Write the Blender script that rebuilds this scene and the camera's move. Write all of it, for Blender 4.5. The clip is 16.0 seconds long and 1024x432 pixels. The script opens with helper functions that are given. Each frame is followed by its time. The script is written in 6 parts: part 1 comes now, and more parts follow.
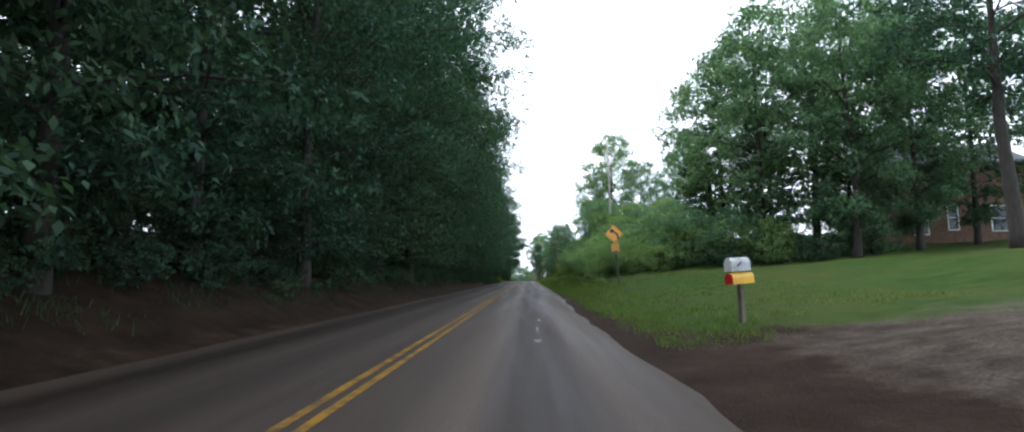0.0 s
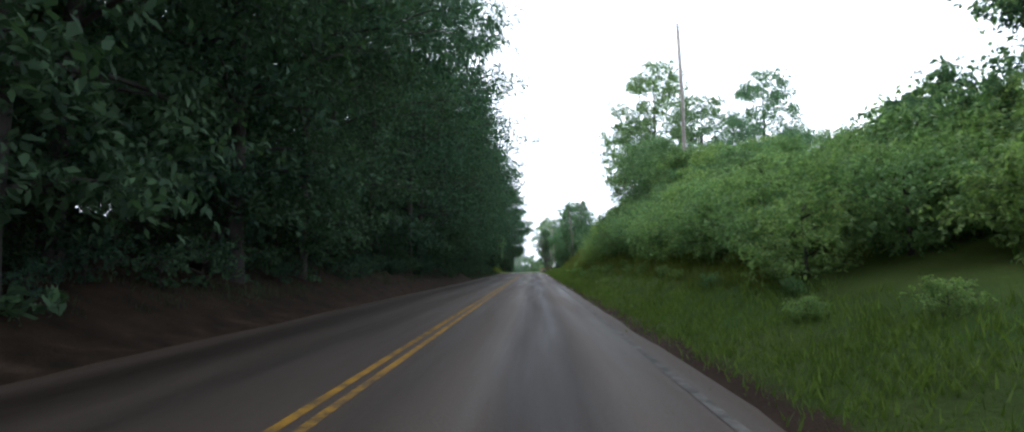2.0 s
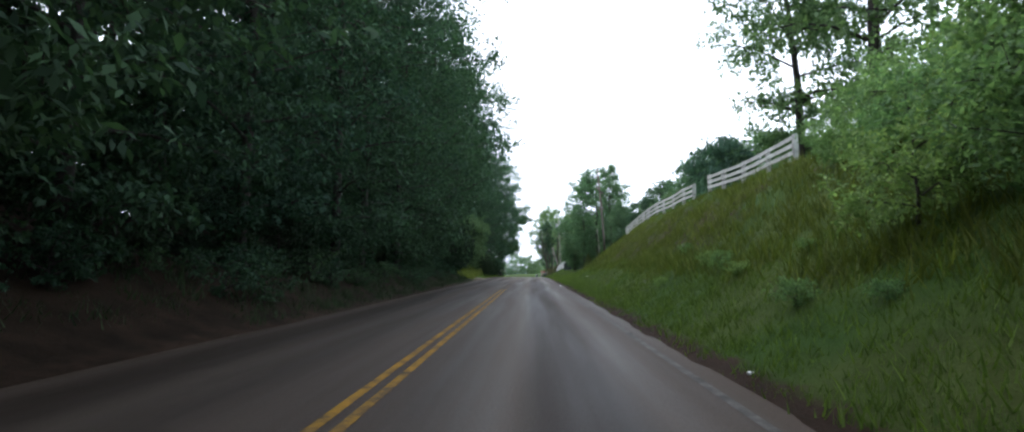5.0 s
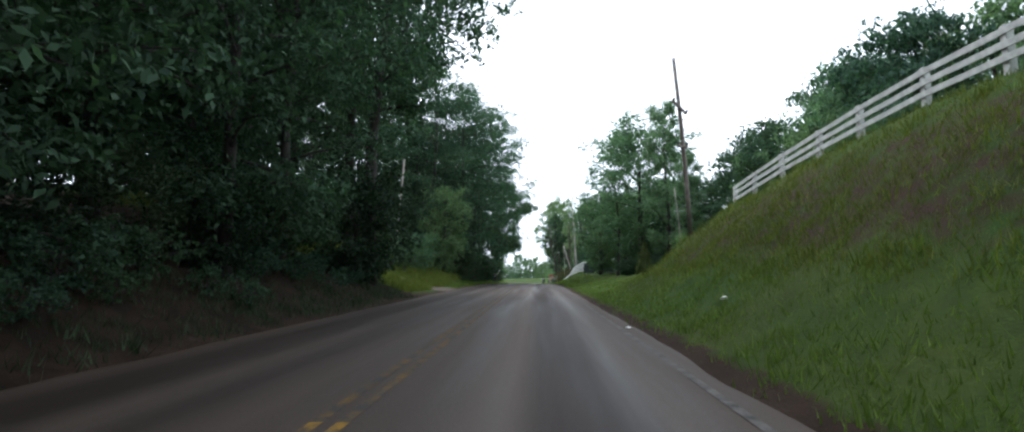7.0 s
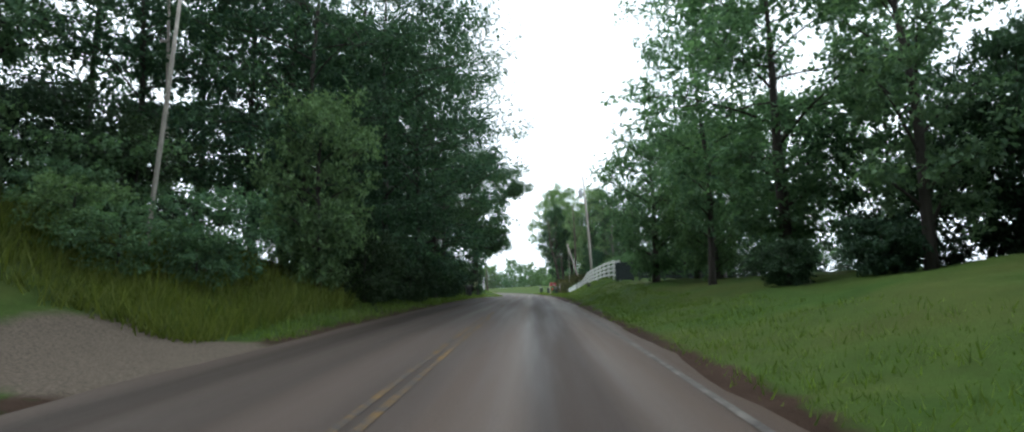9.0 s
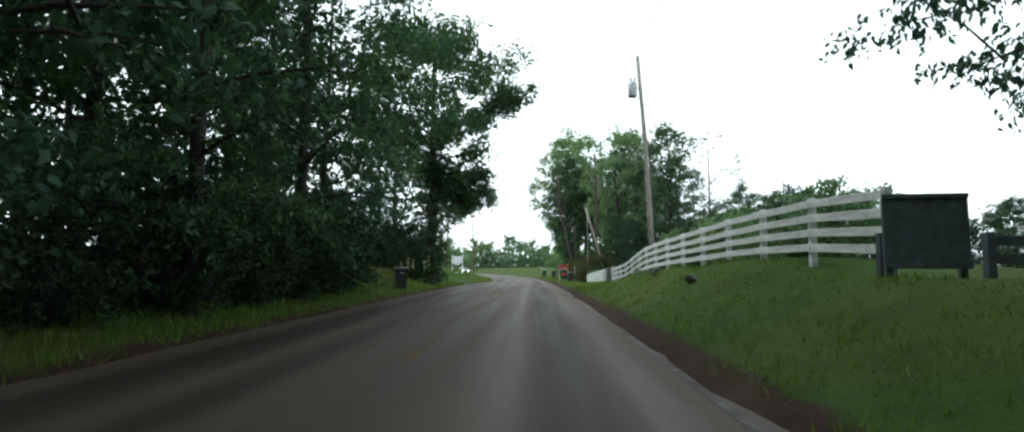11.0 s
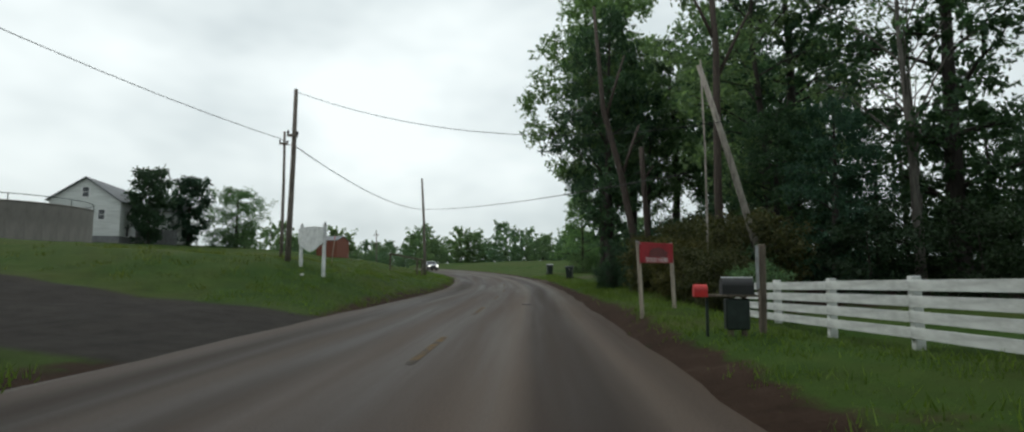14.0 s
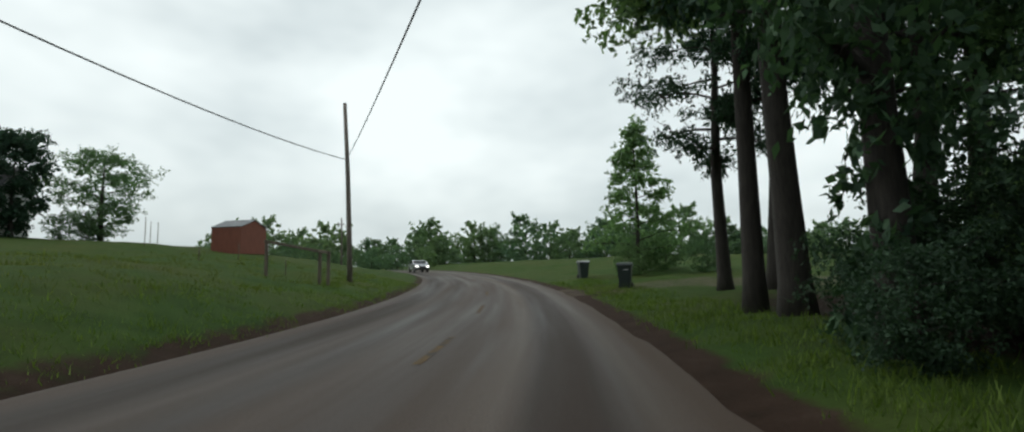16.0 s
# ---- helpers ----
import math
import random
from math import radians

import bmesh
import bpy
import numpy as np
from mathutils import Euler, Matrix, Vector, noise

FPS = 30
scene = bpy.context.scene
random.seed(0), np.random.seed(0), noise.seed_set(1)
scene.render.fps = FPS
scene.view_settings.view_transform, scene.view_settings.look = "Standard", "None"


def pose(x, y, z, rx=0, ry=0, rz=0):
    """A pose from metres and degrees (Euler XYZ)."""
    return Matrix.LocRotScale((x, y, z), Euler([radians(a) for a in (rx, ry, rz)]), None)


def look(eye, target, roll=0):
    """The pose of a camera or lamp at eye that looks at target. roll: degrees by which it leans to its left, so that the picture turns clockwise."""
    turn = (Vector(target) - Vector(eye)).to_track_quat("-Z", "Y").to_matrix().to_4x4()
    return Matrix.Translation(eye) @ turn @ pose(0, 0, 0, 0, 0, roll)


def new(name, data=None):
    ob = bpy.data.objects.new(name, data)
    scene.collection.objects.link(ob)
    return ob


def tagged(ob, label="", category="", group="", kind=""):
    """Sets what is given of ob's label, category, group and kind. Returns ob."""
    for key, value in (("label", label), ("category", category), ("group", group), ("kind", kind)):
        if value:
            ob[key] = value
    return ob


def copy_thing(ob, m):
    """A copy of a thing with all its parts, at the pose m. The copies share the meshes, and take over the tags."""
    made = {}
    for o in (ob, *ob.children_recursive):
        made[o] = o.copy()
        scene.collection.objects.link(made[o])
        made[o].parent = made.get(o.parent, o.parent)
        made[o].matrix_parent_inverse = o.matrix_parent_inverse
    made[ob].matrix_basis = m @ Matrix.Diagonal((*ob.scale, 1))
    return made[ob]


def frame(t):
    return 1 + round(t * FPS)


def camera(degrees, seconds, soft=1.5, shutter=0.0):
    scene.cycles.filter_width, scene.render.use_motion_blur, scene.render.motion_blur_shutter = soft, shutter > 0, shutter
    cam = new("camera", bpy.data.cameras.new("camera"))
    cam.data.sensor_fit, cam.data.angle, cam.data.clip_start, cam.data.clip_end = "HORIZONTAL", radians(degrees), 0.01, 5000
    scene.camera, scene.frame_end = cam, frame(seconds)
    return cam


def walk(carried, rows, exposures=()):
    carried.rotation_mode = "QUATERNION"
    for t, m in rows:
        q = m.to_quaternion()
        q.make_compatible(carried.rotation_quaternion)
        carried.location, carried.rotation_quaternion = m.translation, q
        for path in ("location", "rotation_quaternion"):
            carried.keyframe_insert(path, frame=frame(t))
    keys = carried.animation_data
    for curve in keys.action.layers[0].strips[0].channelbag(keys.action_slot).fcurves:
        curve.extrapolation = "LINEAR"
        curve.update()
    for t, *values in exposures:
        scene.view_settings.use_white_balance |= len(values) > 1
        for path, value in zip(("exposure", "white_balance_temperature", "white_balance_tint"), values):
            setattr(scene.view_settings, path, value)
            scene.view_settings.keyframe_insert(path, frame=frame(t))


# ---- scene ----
cam = camera(82, 16.0, soft=2.0)
PATH = [
    (0, pose(0.183, 0.272, 1.197, 97.59, 0.19, 1.57)),
    (0.5, pose(0.262, 7.561, 1.448, 97.23, -0.53, 1.65)),
    (1, pose(0.234, 14.888, 1.682, 96.71, -0.03, 1.73)),
    (1.5, pose(0.229, 22.182, 1.929, 96.85, -0.53, 1.92)),
    (2, pose(0.169, 29.456, 2.121, 96.61, -0.10, 2.13)),
    (2.5, pose(0.106, 36.670, 2.310, 97.05, 0.40, 2.35)),
    (3, pose(0.001, 43.829, 2.531, 97.13, 0.57, 2.30)),
    (3.5, pose(-0.102, 50.992, 2.759, 96.84, 0.20, 2.23)),
    (4, pose(-0.150, 58.194, 2.968, 96.68, -0.28, 2.21)),
    (4.5, pose(-0.175, 65.408, 3.198, 96.68, -0.95, 2.17)),
    (5, pose(-0.130, 72.593, 3.415, 96.76, -0.41, 1.82)),
    (7.3, pose(-0.046, 105.643, 4.396, 97.15, -0.51, 2.53)),
    (7.5, pose(-0.073, 108.532, 4.495, 97.19, -0.63, 2.55)),
    (8, pose(-0.133, 115.698, 4.732, 97.15, -0.39, 2.19)),
    (8.5, pose(-0.124, 122.907, 4.924, 97.54, 0.83, 2.00)),
    (8.7, pose(-0.112, 125.800, 5.010, 97.88, 1.20, 2.03)),
    (10.8, pose(0.028, 156.445, 5.893, 95.91, -0.95, 2.16)),
    (11, pose(0.006, 159.344, 5.937, 95.80, -0.39, 2.14)),
    (11.5, pose(-0.106, 166.563, 6.040, 95.77, -0.01, 1.92)),
    (12, pose(-0.151, 173.834, 6.128, 96.30, -0.45, 1.77)),
    (12.5, pose(-0.060, 180.841, 6.239, 96.10, 0.50, 1.99)),
    (13, pose(-0.018, 187.792, 6.325, 95.76, 0.93, 2.00)),
    (13.5, pose(-0.073, 194.675, 6.402, 95.40, 0.31, 1.94)),
    (14, pose(-0.070, 201.453, 6.395, 95.27, -0.10, 1.94)),
    (14.5, pose(-0.003, 207.989, 6.424, 95.24, 0.49, 2.03)),
    (15, pose(0.064, 214.173, 6.440, 95.15, 1.23, 2.78)),
    (15.2, pose(0.134, 216.594, 6.438, 94.98, 0.95, 2.92)),
    (15.5, pose(0.217, 220.243, 6.433, 95.30, 0.40, 3.58)),
    (16, pose(0.238, 226.420, 6.444, 95.34, 0.41, 4.46)),
]
walk(cam, PATH, exposures=((0.0, 1.25, 6020, 17), (5.2, 1.26, 5980, 17), (8.7, 1.09, 6150, 12), (10.8, 0.98, 6260, 6), (12.3, 0.15, 6450, 8), (14.0, -0.12, 6620, 9), (16.0, -0.15, 6600, 8)))

# ---- sky and light ----
SUN_EL, SUN_AZ = radians(56), radians(-60)
world = bpy.data.worlds.new("overcast_sky")
scene.world = world
world.use_nodes = True
wn, wl = world.node_tree.nodes, world.node_tree.links
wn.clear()
w_out = wn.new("ShaderNodeOutputWorld")
w_bg = wn.new("ShaderNodeBackground")
w_sky = wn.new("ShaderNodeTexSky")
w_sky.sky_type, w_sky.sun_disc = "NISHITA", False
w_sky.sun_elevation, w_sky.sun_rotation = SUN_EL, SUN_AZ
w_sky.air_density, w_sky.dust_density = 1.0, 4.0
w_co = wn.new("ShaderNodeTexCoord")
w_map = wn.new("ShaderNodeMapping")
w_map.inputs["Scale"].default_value = (1.0, 1.0, 2.0)
w_n = wn.new("ShaderNodeTexNoise")
w_n.inputs["Scale"].default_value, w_n.inputs["Detail"].default_value = 1.9, 4.0
w_n.inputs["Roughness"].default_value = 0.55
w_ramp = wn.new("ShaderNodeValToRGB")
w_ramp.color_ramp.elements[0].position, w_ramp.color_ramp.elements[0].color = 0.34, (0.560, 0.645, 0.675, 1)
w_ramp.color_ramp.elements[1].position, w_ramp.color_ramp.elements[1].color = 0.66, (0.96, 1.045, 1.06, 1)
w_mul = wn.new("ShaderNodeVectorMath")
w_mul.operation = "MULTIPLY"
w_mul.inputs[1].default_value = (0.10, 0.10, 0.10)
w_mix = wn.new("ShaderNodeMix")
w_mix.data_type = "RGBA"
w_mix.inputs["Factor"].default_value = 0.9
wl.new(w_co.outputs["Generated"], w_map.inputs["Vector"])
wl.new(w_map.outputs["Vector"], w_n.inputs["Vector"])
wl.new(w_n.outputs["Fac"], w_ramp.inputs["Fac"])
wl.new(w_sky.outputs["Color"], w_mul.inputs[0])
wl.new(w_mul.outputs["Vector"], w_mix.inputs["A"])
wl.new(w_ramp.outputs["Color"], w_mix.inputs["B"])
wl.new(w_mix.outputs["Result"], w_bg.inputs["Color"])
w_bg.inputs["Strength"].default_value = 1.15
wl.new(w_bg.outputs["Background"], w_out.inputs["Surface"])

sun = new("sun", bpy.data.lights.new("sun", "SUN"))
sun.data.energy, sun.data.angle, sun.data.color = 1.1, radians(25), (0.97, 0.98, 0.96)
sun.matrix_world = look((0, 0, 60), (0 - math.sin(SUN_AZ) * 40, -math.cos(SUN_AZ) * 40, 60 - 40 * math.tan(SUN_EL)))


# ---- materials ----
def material(name, rough=0.7, metal=0.0):
    m = bpy.data.materials.new(name)
    m.use_nodes = True
    b = m.node_tree.nodes["Principled BSDF"]
    b.inputs["Roughness"].default_value, b.inputs["Metallic"].default_value = rough, metal
    return m, m.node_tree.nodes, m.node_tree.links, b


def noise_node(n, l, scale, detail=4.0, coords="Object", rough=0.6, stretch=None):
    co = n.new("ShaderNodeTexCoord")
    t = n.new("ShaderNodeTexNoise")
    t.inputs["Scale"].default_value, t.inputs["Detail"].default_value, t.inputs["Roughness"].default_value = scale, detail, rough
    if stretch:
        mp = n.new("ShaderNodeMapping")
        mp.inputs["Scale"].default_value = stretch
        l.new(co.outputs[coords], mp.inputs["Vector"])
        l.new(mp.outputs["Vector"], t.inputs["Vector"])
    else:
        l.new(co.outputs[coords], t.inputs["Vector"])
    return t


def ramp(n, l, source, stops):
    r = n.new("ShaderNodeValToRGB")
    e = r.color_ramp.elements
    while len(e) < len(stops):
        e.new(0.5)
    for item, (p, c) in zip(e, stops):
        item.position, item.color = p, (*c, 1)
    l.new(source, r.inputs["Fac"])
    return r


def mixed(n, l, a, b, fac, mode="MIX"):
    x = n.new("ShaderNodeMix")
    x.data_type, x.blend_type = "RGBA", mode
    for socket, value in (("A", a), ("B", b), ("Factor", fac)):
        if hasattr(value, "links"):
            l.new(value, x.inputs[socket])
        elif socket == "Factor":
            x.inputs[socket].default_value = value
        else:
            x.inputs[socket].default_value = (*value, 1)
    return x.outputs["Result"]


def bump(n, l, b, height, strength=0.3, distance=0.02):
    k = n.new("ShaderNodeBump")
    k.inputs["Strength"].default_value, k.inputs["Distance"].default_value = strength, distance
    l.new(height, k.inputs["Height"])
    l.new(k.outputs["Normal"], b.inputs["Normal"])


def plain(name, color, rough=0.6, metal=0.0, dirt=0.25, scale=6.0, stretch=None):
    """Paint, wood or metal with stains at two scales."""
    m, n, l, b = material(name, rough, metal)
    big = noise_node(n, l, scale, 5, stretch=stretch)
    fine = noise_node(n, l, scale * 9, 3, stretch=stretch)
    dark = tuple(c * (1 - dirt) * 0.85 for c in color)
    light = tuple(min(1, c * (1 + dirt * 0.35)) for c in color)
    c1 = ramp(n, l, big.outputs["Fac"], [(0.3, dark), (0.62, light)])
    c2 = mixed(n, l, c1.outputs["Color"], tuple(c * 0.7 for c in color), 0.0)
    fm = n.new("ShaderNodeMath")
    fm.operation, fm.inputs[1].default_value = "MULTIPLY", 0.35
    l.new(fine.outputs["Fac"], fm.inputs[0])
    l.new(fm.outputs[0], c2.node.inputs["Factor"])
    l.new(c2, b.inputs["Base Color"])
    bump(n, l, b, fine.outputs["Fac"], 0.2, 0.006)
    return m


def leaf_material(name, dark, light, glow=0.35):
    m, n, l, b = material(name, 0.75)
    b.inputs["Specular IOR Level"].default_value = 0.25
    geo = n.new("ShaderNodeNewGeometry")
    info = n.new("ShaderNodeObjectInfo")
    c = ramp(n, l, geo.outputs["Random Per Island"], [(0.0, dark), (0.75, light), (1.0, tuple(x * 1.35 for x in light))])
    tint = ramp(n, l, info.outputs["Random"], [(0.0, (0.78, 0.88, 0.95)), (1.0, (1.15, 1.08, 0.9))])
    col = mixed(n, l, c.outputs["Color"], tint.outputs["Color"], 1.0, "MULTIPLY")
    l.new(col, b.inputs["Base Color"])
    tr = n.new("ShaderNodeBsdfTranslucent")
    l.new(mixed(n, l, col, (1.15, 1.3, 0.75), 1.0, "MULTIPLY"), tr.inputs["Color"])
    mx = n.new("ShaderNodeMixShader")
    mx.inputs[0].default_value = glow
    l.new(b.outputs[0], mx.inputs[1])
    l.new(tr.outputs[0], mx.inputs[2])
    l.new(mx.outputs[0], n["Material Output"].inputs["Surface"])
    return m


# Leaf green made paler and bluer: haze is put into this colour
LEAF = leaf_material("leaf_green", (0.064, 0.114, 0.072), (0.126, 0.204, 0.114), 0.45)
# Darker, bluer leaf green: shade of woods and grove, and haze, in the colour
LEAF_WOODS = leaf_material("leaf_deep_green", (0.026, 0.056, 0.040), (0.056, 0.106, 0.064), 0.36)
LEAF_BRIGHT = leaf_material("leaf_bright_green", (0.098, 0.168, 0.078), (0.188, 0.272, 0.124), 0.5)
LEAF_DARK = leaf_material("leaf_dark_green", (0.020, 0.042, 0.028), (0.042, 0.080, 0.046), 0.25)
# Near-black leaf green: the shade below the trees is painted into it
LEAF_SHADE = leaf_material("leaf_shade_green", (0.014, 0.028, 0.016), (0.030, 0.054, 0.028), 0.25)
LEAF_BROWN = leaf_material("leaf_brownish", (0.035, 0.042, 0.018), (0.085, 0.080, 0.032), 0.3)
LEAF_BLUE = leaf_material("leaf_grey_green", (0.075, 0.130, 0.088), (0.140, 0.210, 0.125), 0.48)
LEAF_OLIVE = leaf_material("leaf_olive_green", (0.070, 0.086, 0.028), (0.125, 0.140, 0.048), 0.35)
GRASS_BLADE = leaf_material("grass_blade", (0.053, 0.092, 0.020), (0.106, 0.156, 0.036), 0.4)
GRASS_DRY = leaf_material("grass_dry_blade", (0.060, 0.084, 0.016), (0.116, 0.134, 0.030), 0.4)
PLUME = leaf_material("pale_plume", (0.45, 0.43, 0.33), (0.62, 0.60, 0.48), 0.3)


def bark_material(name, color):
    m, n, l, b = material(name, 0.9)
    a = noise_node(n, l, 5.0, 6, stretch=(3, 3, 0.5))
    f = noise_node(n, l, 26.0, 4, stretch=(2, 2, 0.6))
    c = ramp(n, l, a.outputs["Fac"], [(0.3, tuple(x * 0.5 for x in color)), (0.7, tuple(x * 1.3 for x in color))])
    l.new(c.outputs["Color"], b.inputs["Base Color"])
    bump(n, l, b, f.outputs["Fac"], 0.7, 0.03)
    return m


BARK = bark_material("bark", (0.036, 0.030, 0.025))
BARK_BROWN = bark_material("worn_brown_bark", (0.062, 0.046, 0.037))
BARK_PALE = bark_material("pale_bark", (0.13, 0.12, 0.105))
POLE_WOOD = bark_material("pole_wood", (0.16, 0.135, 0.115))
POLE_GREY = bark_material("weathered_pole_wood", (0.30, 0.27, 0.235))
POST_WOOD = bark_material("post_wood", (0.13, 0.105, 0.08))
PALE_POST = bark_material("pale_post_wood", (0.36, 0.31, 0.25))
FENCE_WHITE = plain("white_fence_paint", (0.57, 0.59, 0.57), 0.6, 0, 0.35, 2.0, (1, 1, 4))
FENCE_GREY = plain("weathered_white_paint", (0.46, 0.47, 0.44), 0.75, 0, 0.4, 2.5)
FENCE_DARK = plain("dark_stained_boards", (0.055, 0.072, 0.078), 0.8, 0, 0.4)
WHITE = plain("white_paint", (0.75, 0.76, 0.76), 0.5, 0, 0.2)
YELLOW_SIGN = plain("yellow_sign_sheet", (0.70, 0.31, 0.025), 0.45, 0, 0.12, 2.0)
BLACK = plain("black_paint", (0.018, 0.018, 0.022), 0.5, 0, 0.2)
STEEL_DARK = plain("dark_green_steel", (0.035, 0.05, 0.045), 0.5, 0.6, 0.3)
STEEL = plain("galvanised_steel", (0.32, 0.33, 0.34), 0.45, 0.8, 0.25)
RED = plain("red_sign_paint", (0.30, 0.013, 0.022), 0.5, 0, 0.25, 3.0)
DARK_RED = plain("faded_dark_red", (0.13, 0.028, 0.03), 0.6, 0, 0.2, 3.0)
RED_BRIGHT = plain("red_plastic", (0.55, 0.02, 0.02), 0.4, 0, 0.15)
YELLOW_BOX = plain("yellow_plastic", (0.65, 0.36, 0.03), 0.45, 0, 0.2)
BIN_PLASTIC = plain("dark_bin_plastic", (0.022, 0.036, 0.034), 0.45, 0, 0.25)
BLACK_PLASTIC = plain("black_plastic", (0.012, 0.013, 0.014), 0.45, 0, 0.2)
GREY_METAL = plain("grey_box_metal", (0.38, 0.39, 0.41), 0.5, 0.3, 0.35, 5.0)
SHED_RED = plain("red_brown_boards", (0.20, 0.062, 0.036), 0.7, 0, 0.3, 3.0, (6, 6, 0.6))
ROOF_GREY = plain("grey_shingles", (0.17, 0.18, 0.19), 0.85, 0, 0.3, 3.0)
SIDING = plain("white_siding", (0.62, 0.64, 0.63), 0.6, 0, 0.2, 1.5, (0.5, 0.5, 6))
BRICK_BROWN = plain("brown_brick_wall", (0.15, 0.085, 0.055), 0.85, 0, 0.35, 4.0)
GREY_BOARDS = plain("grey_weathered_boards", (0.17, 0.175, 0.18), 0.8, 0, 0.3, 3.0)
TANK_GREY = plain("stained_grey_tank_wall", (0.20, 0.185, 0.17), 0.8, 0, 0.35, 1.2, (1, 1, 0.4))
STONE = plain("dark_rock", (0.05, 0.05, 0.05), 0.85, 0, 0.4)
RUBBER = plain("tyre_rubber", (0.012, 0.012, 0.012), 0.8)
CAR_PAINT = plain("silver_car_paint", (0.50, 0.51, 0.53), 0.25, 0.6, 0.1)
INSULATOR = plain("insulator_dark", (0.03, 0.03, 0.035), 0.4)
CABLE = plain("cable_black", (0.014, 0.014, 0.016), 0.6)
LITTER = plain("white_litter_paper", (0.75, 0.75, 0.72), 0.7)


def glass_material():
    m, n, l, b = material("dark_window_glass", 0.06)
    b.inputs["Base Color"].default_value = (0.02, 0.025, 0.03, 1)
    b.inputs["IOR"].default_value = 1.5
    return m


GLASS = glass_material()


def lamp_glow():
    m, n, l, b = material("headlight_glow", 0.2)
    b.inputs["Base Color"].default_value = (0.9, 0.9, 0.88, 1)
    b.inputs["Emission Color"].default_value, b.inputs["Emission Strength"].default_value = (1.0, 0.97, 0.9, 1), 3.0
    return m


HEADLIGHT = lamp_glow()


def asphalt_material():
    """Asphalt by the lane: UV u is metres across, v metres along."""
    m, n, l, b = material("asphalt", 0.8)
    b.inputs["Specular IOR Level"].default_value = 0.13
    uv = n.new("ShaderNodeUVMap")
    uv.uv_map = "lanes"
    sep = n.new("ShaderNodeSeparateXYZ")
    l.new(uv.outputs["UV"], sep.inputs[0])

    def uv_noise(scale, stretch, detail=4):
        mp = n.new("ShaderNodeMapping")
        mp.inputs["Scale"].default_value = stretch
        l.new(uv.outputs["UV"], mp.inputs["Vector"])
        t = n.new("ShaderNodeTexNoise")
        t.inputs["Scale"].default_value, t.inputs["Detail"].default_value = scale, detail
        l.new(mp.outputs["Vector"], t.inputs["Vector"])
        return t
    wob = uv_noise(1.0, (0.15, 0.05, 1))
    add = n.new("ShaderNodeMath")
    add.operation, add.inputs[1].default_value = "MULTIPLY_ADD", 0.3
    l.new(wob.outputs["Fac"], add.inputs[0])
    l.new(sep.outputs[0], add.inputs[2])
    scaled = n.new("ShaderNodeMapRange")
    scaled.inputs["From Min"].default_value, scaled.inputs["From Max"].default_value = -5.6 + 0.15, 2.2 + 0.15
    l.new(add.outputs[0], scaled.inputs["Value"])
    g = lambda u: (u + 5.6) / 7.8
    lanes = ramp(n, l, scaled.outputs["Result"], [
        (g(-5.35), (0.0536, 0.0392, 0.0307)), (g(-5.05), (0.0491, 0.0363, 0.0288)), (g(-4.7), (0.0234, 0.0167, 0.0125)), (g(-4.15), (0.0256, 0.0186, 0.0145)), (g(-3.65), (0.0524, 0.0403, 0.0325)),
        (g(-3.0), (0.0335, 0.0254, 0.0207)), (g(-2.4), (0.0580, 0.0440, 0.0360)), (g(-1.6), (0.0491, 0.0373, 0.0307)), (g(-0.95), (0.0558, 0.0422, 0.0343)), (g(-0.35), (0.0870, 0.0676, 0.0551)),
        (g(-0.02), (0.0335, 0.0246, 0.0198)), (g(0.62), (0.0324, 0.0236, 0.0190)), (g(1.05), (0.0782, 0.0607, 0.0496)), (g(1.5), (0.0580, 0.0431, 0.0343)), (g(2.1), (0.0514, 0.0353, 0.0253))])
    blot = uv_noise(1.0, (1.5, 0.06, 1), 5)
    blots = ramp(n, l, blot.outputs["Fac"], [(0.3, (0.82, 0.82, 0.83)), (0.7, (1.14, 1.13, 1.11))])
    c = mixed(n, l, lanes.outputs["Color"], blots.outputs["Color"], 1.0, "MULTIPLY")
    grit = uv_noise(38.0, (1, 1, 1), 3)
    grits = ramp(n, l, grit.outputs["Fac"], [(0.25, (0.6, 0.6, 0.6)), (0.75, (1.4, 1.4, 1.4))])
    c = mixed(n, l, c, grits.outputs["Color"], 0.75, "MULTIPLY")
    l.new(c, b.inputs["Base Color"])
    r = ramp(n, l, blot.outputs["Fac"], [(0.3, (0.5, 0.5, 0.5)), (0.7, (0.8, 0.8, 0.8))])
    l.new(r.outputs["Color"], b.inputs["Roughness"])
    bump(n, l, b, grit.outputs["Fac"], 0.5, 0.008)
    return m


ASPHALT = asphalt_material()


def line_material(name, color, worn):
    m, n, l, b = material(name, 0.8)
    b.inputs["Specular IOR Level"].default_value = 0.1
    t = noise_node(n, l, 3.0, 6, rough=0.7)
    f = noise_node(n, l, 40.0, 3)
    mask = ramp(n, l, t.outputs["Fac"], [(worn - 0.12, (0, 0, 0)), (worn + 0.14, (1, 1, 1))])
    c = mixed(n, l, (0.047, 0.043, 0.040), color, mask.outputs["Color"])
    c = mixed(n, l, c, ramp(n, l, f.outputs["Fac"], [(0.3, (0.7, 0.7, 0.7)), (0.7, (1.15, 1.15, 1.15))]).outputs["Color"], 0.8, "MULTIPLY")
    l.new(c, b.inputs["Base Color"])
    return m


